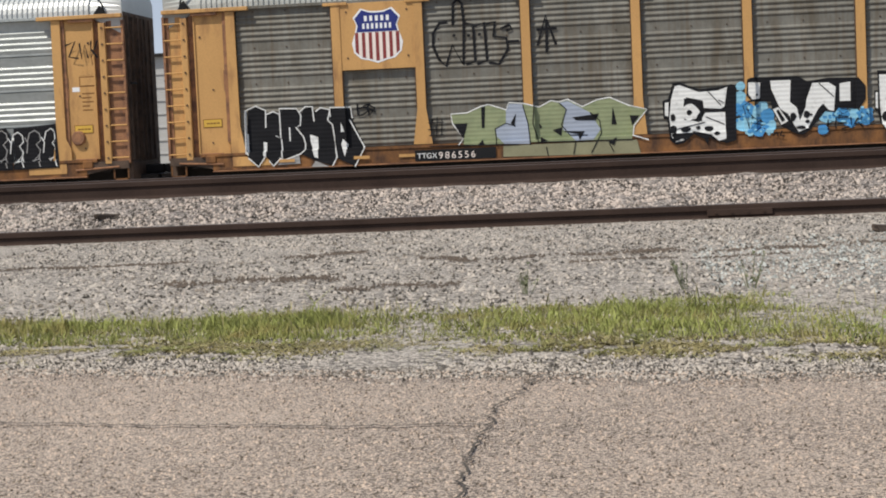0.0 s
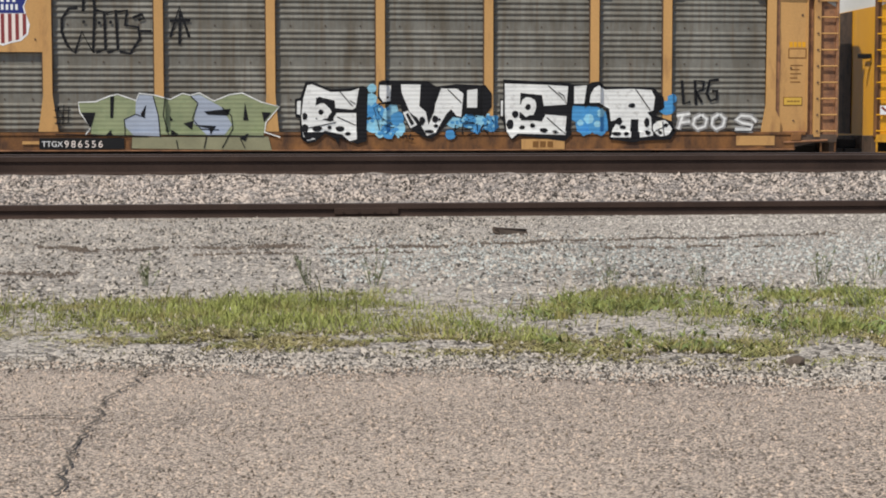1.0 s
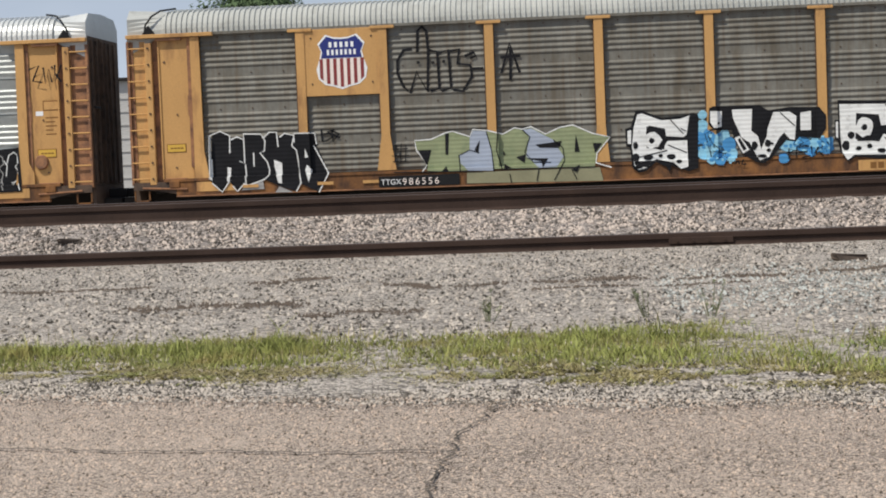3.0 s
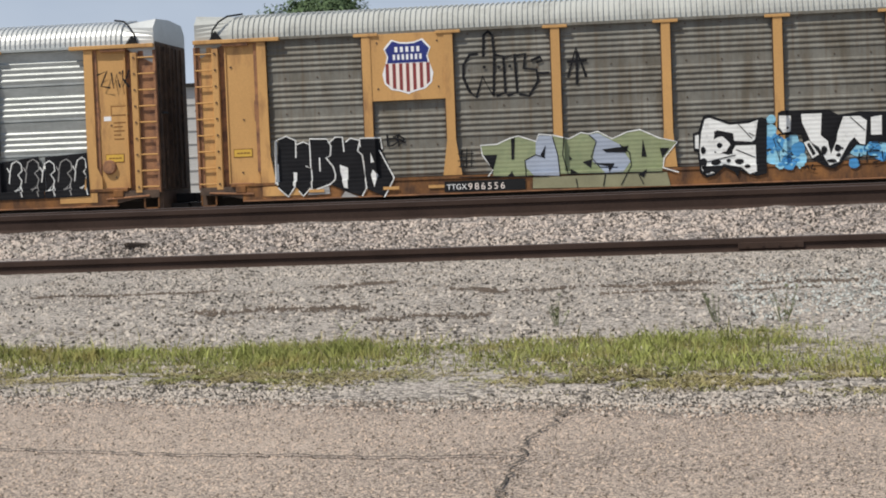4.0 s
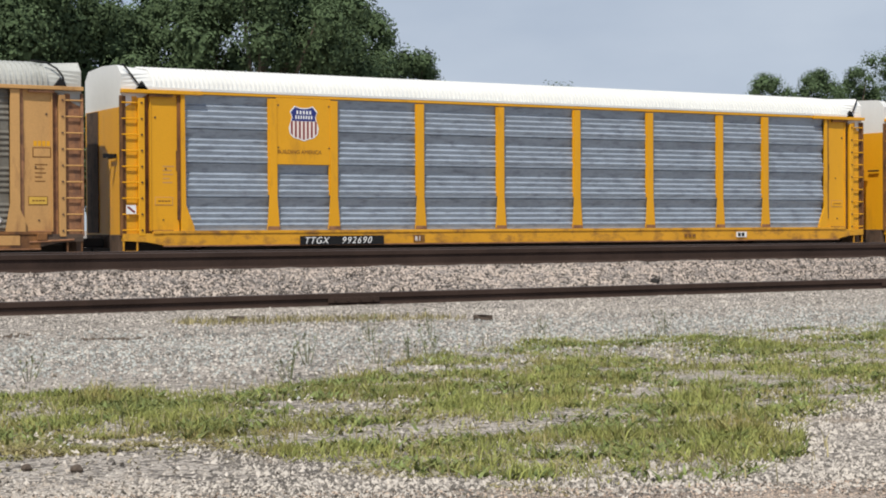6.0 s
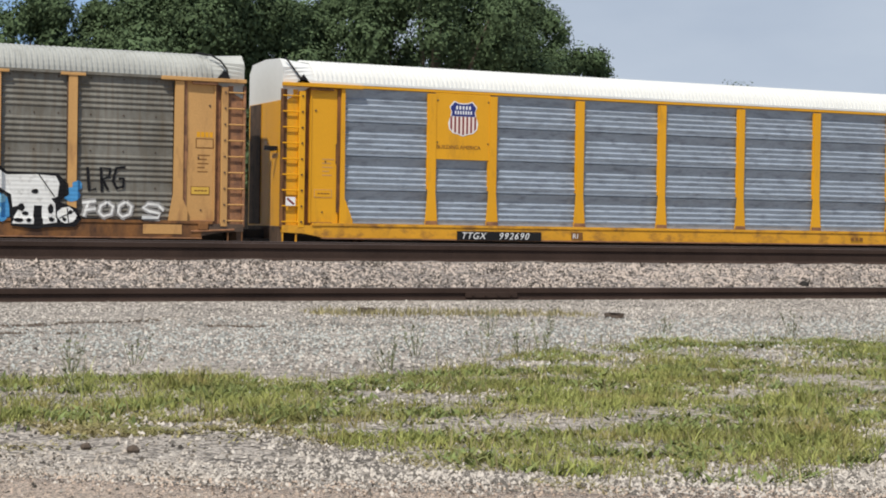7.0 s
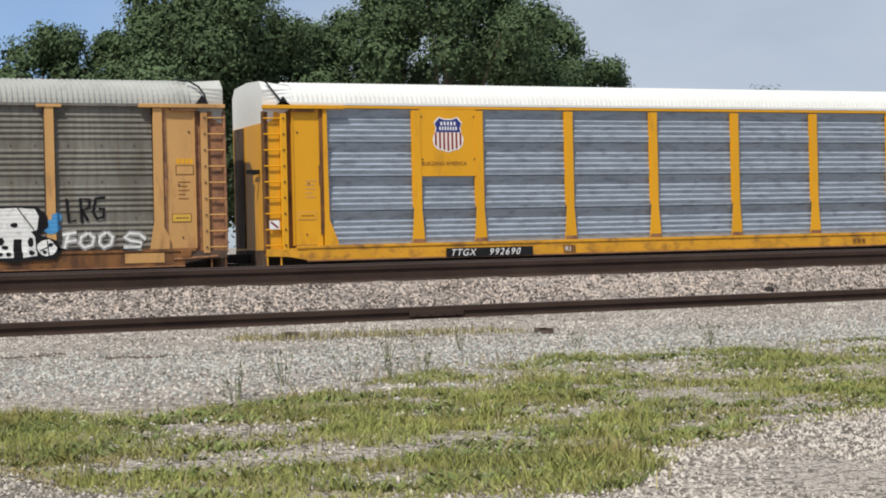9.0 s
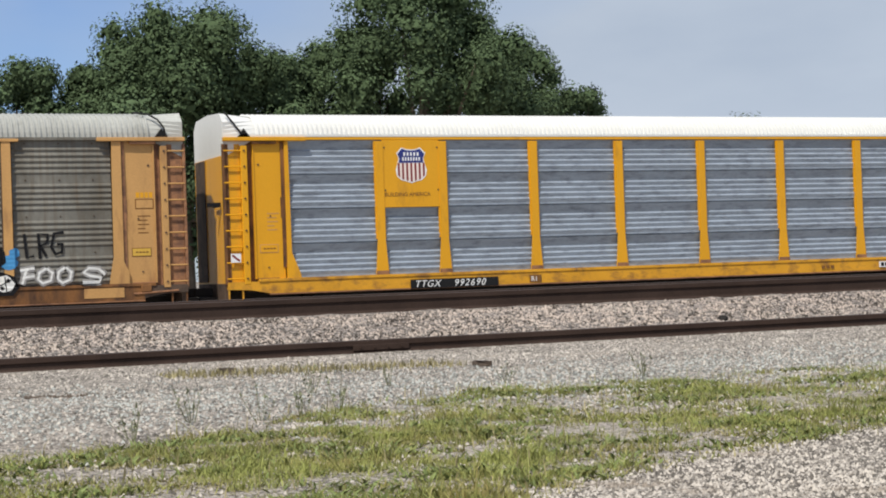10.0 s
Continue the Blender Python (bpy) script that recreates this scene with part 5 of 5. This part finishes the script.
for i, (x, y, h) in enumerate(((6.4, 11.1, 0.3), (7.2, 12.4, 0.34), (7.7, 12.0, 0.36), (8.1, 12.1, 0.3), (8.6, 12.6, 0.34), (9.05, 14.7, 0.36), (10.1, 15.2, 0.34), (2.1, 11.3, 0.3), (2.9, 11.5, 0.28), (3.9, 11.6, 0.34), (3.6, 9.8, 0.34), (0.3, 11.9, 0.34), (-1.5, 12.0, 0.3), (-0.2, 12.0, 0.26), (4.5, 12.0, 0.3), (11.2, 14.6, 0.28), (12.6, 14.1, 0.3))):
    weed(x, y, h, i)

# damp dirt in the stone, slabs of wood, dark stones
px, py = [], []
for line, spread in zip(dirt_lines, (0.07, 0.16, 0.1, 0.05, 0.05, 0.06, 0.14, 0.12, 0.05)):
    for (x0, y0), (x1, y1) in zip(line, line[1:]):
        k = int(170 * math.hypot(x1 - x0, y1 - y0) * (1 + 6 * spread))
        f = rng.uniform(0, 1, k)
        px.append(x0 + f * (x1 - x0) + rng.normal(0, 0.06, k))
        py.append(y0 + f * (y1 - y0) + rng.normal(0, spread, k) + 0.12 * np.sin(f * 9 + x0))
px, py = np.concatenate(px), np.concatenate(py)
broken = field(px, py, 1.7, 51.0) + 0.3 * rng.normal(0, 1, len(px)) > -0.12
px, py = px[broken], py[broken]
scatter_stones("dirt_clods", px, py, ground_z(py) + 0.008, 0.022, DIRT, "dark damp crumbs of dirt in streaks", 41)


def slab(x, y, z, L, turn, label, m=WOOD, w=0.09):
    t = thing("wood_slab", x, y, z, label, "wood")
    t.rotation_euler = (0, radians(3), radians(turn))
    bm = box(bmesh.new(), -L / 2, L / 2, -w, w, 0, 0.075, 0.012)
    for v in bm.verts:
        v.co += Vector((random.uniform(-0.03, 0.03), random.uniform(-0.3, 0.3) * w, random.uniform(-0.012, 0.012)))
    part("plank", bm, m, t)


slab(2.37, 18.3, 0.0, 0.38, 24, "short grey broken piece of tie wood on gravel")
slab(-8.6, 23.4, 0.31, 0.46, 52, "weathered splinter of wood lying on the ballast", w=0.035)
slab(9.45, 19.3, 0.0, 0.22, 5, "small dark scrap of wood beside the rail", w=0.04)
slab(12.3, 17.6, 0.0, 0.2, -10, "thin dark scrap of wood in the gravel")


def rock(x, y, z, r, label, m):
    bm = bmesh.new()
    bmesh.ops.create_icosphere(bm, subdivisions=2, radius=r)
    for v in bm.verts:
        v.co *= 1 + 0.35 * noise.noise(v.co * (2.2 / r) * 0.5 + Vector((x, y, 0)))
        v.co.z *= 0.7
    ob = new("rock", bpy.data.meshes.new("rock"))
    bm.to_mesh(ob.data)
    bm.free()
    ob.data.materials.append(m)
    ob.location = (x, y, z + r * 0.45)
    tagged(ob, label, "rock", "dark rocks")


rock(2.21, 7.06, 0.0, 0.05, "fist-sized dark rock at the road edge", DIRT)
rock(19.26, 22.96, 0.19, 0.1, "dark lump lying on the pale ballast", DARK)
rock(3.25, 6.9, 0.0, 0.035, "small dark stone in the gravel", DIRT)
rock(3.05, 7.1, 0.0, 0.03, "small dark stone in the gravel", DIRT)


# ---- trees and distance ----
def tree(x, y, h, w, seed, leaves=5200, base=0.1, size=0.14):
    rng = np.random.default_rng(seed)
    rnd = random.Random(seed)
    leaves = int(leaves * 5.2)
    t = thing("tree", x, y, -0.3, "broad dark green leafy tree behind the train", "tree", "trees behind the train")
    bm = cyl(bmesh.new(), (0, 0, 0), (rnd.uniform(-0.4, 0.4), 0, h * 0.55), 0.035 * h, 0.015 * h, seg=9)
    blobs = []
    for k in range(64):
        a = rnd.uniform(0, math.tau)
        f = rnd.uniform(0.0, 1.0)
        zc = h * (base + 0.1 + (0.86 - base) * rnd.uniform(0, 1) ** 0.8)
        span = math.sqrt(max(0.04, 1 - ((zc / h - 0.48) / 0.52) ** 2))
        r = w / 2 * span * math.sqrt(f) * rnd.uniform(0.75, 0.98)
        blobs.append((r * math.cos(a), r * math.sin(a), zc, rnd.uniform(0.1, 0.17) * w))
        if k % 5 == 0:
            cyl(bm, (0, 0, h * rnd.uniform(0.2, 0.45)), (r * 0.8 * math.cos(a), r * 0.8 * math.sin(a), zc), 0.011 * h, 0.003 * h, seg=5)
    blobs.append((0, 0, h * 0.9, 0.13 * w))
    part("trunk", bm, BARK, t)
    B = np.array(blobs)
    pick = rng.integers(0, len(B), leaves)
    dirs = rng.normal(0, 1, (leaves, 3))
    dirs /= np.linalg.norm(dirs, axis=1)[:, None]
    inner = rng.uniform(0, 1, leaves) < 0.3
    rad = B[pick, 3] * np.where(inner, 0.65 * rng.uniform(0, 1, leaves), 0.6 + 0.45 * rng.uniform(0, 1, leaves) ** 0.6)
    c = B[pick, :3] + dirs * rad[:, None] * np.array([1, 1, 0.85])
    face = dirs + 0.45 * rng.normal(0, 1, (leaves, 3)) + np.array([0, 0, 0.25])
    u = np.cross(face, rng.normal(0, 1, (leaves, 3)))
    u /= np.linalg.norm(u, axis=1)[:, None]
    v = np.cross(u, face)
    v /= np.linalg.norm(v, axis=1)[:, None]
    s = (size * rng.uniform(0.5, 1.2, leaves) * np.where(inner, 2.4, 1.0))[:, None]
    P = np.stack([c - u * s, c + v * s * 0.5, c + u * s, c - v * s * 0.5], 1).reshape(-1, 3)
    F = np.arange(leaves * 4).reshape(-1, 4)
    crown = mesh_np("crown", P, F, LEAF, t)
    return t


for i, (x, y, h, w, nl) in enumerate((
    (20.2, 102, 15.2, 10, 5000), (29.6, 100, 18.4, 16.0, 9500), (25.6, 103, 15.6, 8, 4500), (27.4, 101, 17.9, 9, 5000), (33.2, 101, 16.4, 9, 5000), (36.0, 101, 15.8, 7, 4000), (45.4, 99, 22, 16.4, 10500), (42.0, 101, 18.6, 9, 5000), (53.4, 102, 17.8, 10.5, 6500), (50.2, 101, 19.0, 9, 5000), (35.6, 102, 16.9, 9, 4500), (57.7, 100, 14.2, 7, 3500),
    (41, 106, 17.5, 10, 4500), (13.5, 110, 11.5, 9, 3000), (-21.5, 102, 12.6, 12, 5000), (-16.8, 105, 11.8, 8, 3000), (-26, 104, 11.5, 8, 3000), (-6, 106, 11.9, 9, 3000),
    (143, 160, 21.0, 10, 3500), (150.5, 160, 22.0, 10, 3500), (157, 160, 22.5, 10, 3500), (165, 160, 25.5, 16, 5000), (114.5, 166, 18.2, 14, 2500), (135, 168, 18.4, 8, 2500), (180, 162, 25, 18, 4000), (122, 170, 17.6, 9, 2500))):
    tree(x, y, h, w, 100 + i, nl)


def shed(x0, x1, y0, y1, h):
    t = thing("metal_shed", x0, y0, -0.22, "pale metal-sided building behind the train", "building")
    part("wall", box(bmesh.new(), 0, x1 - x0, 0, y1 - y0, 0, h), PALE, t)
    for k in range(9):
        part("siding_rib", box(bmesh.new(), -0.03, x1 - x0 + 0.03, -0.04, 0.02, 0.3 + k * (h - 0.5) / 9, 0.36 + k * (h - 0.5) / 9), PALE, t)
    part("roof", box(bmesh.new(), -0.2, x1 - x0 + 0.2, -0.25, y1 - y0 + 0.2, h, h + 0.14, 0.02), DARK, t, "dark flat roof edge")


shed(-26, -17.5, 70, 78, 5.7)
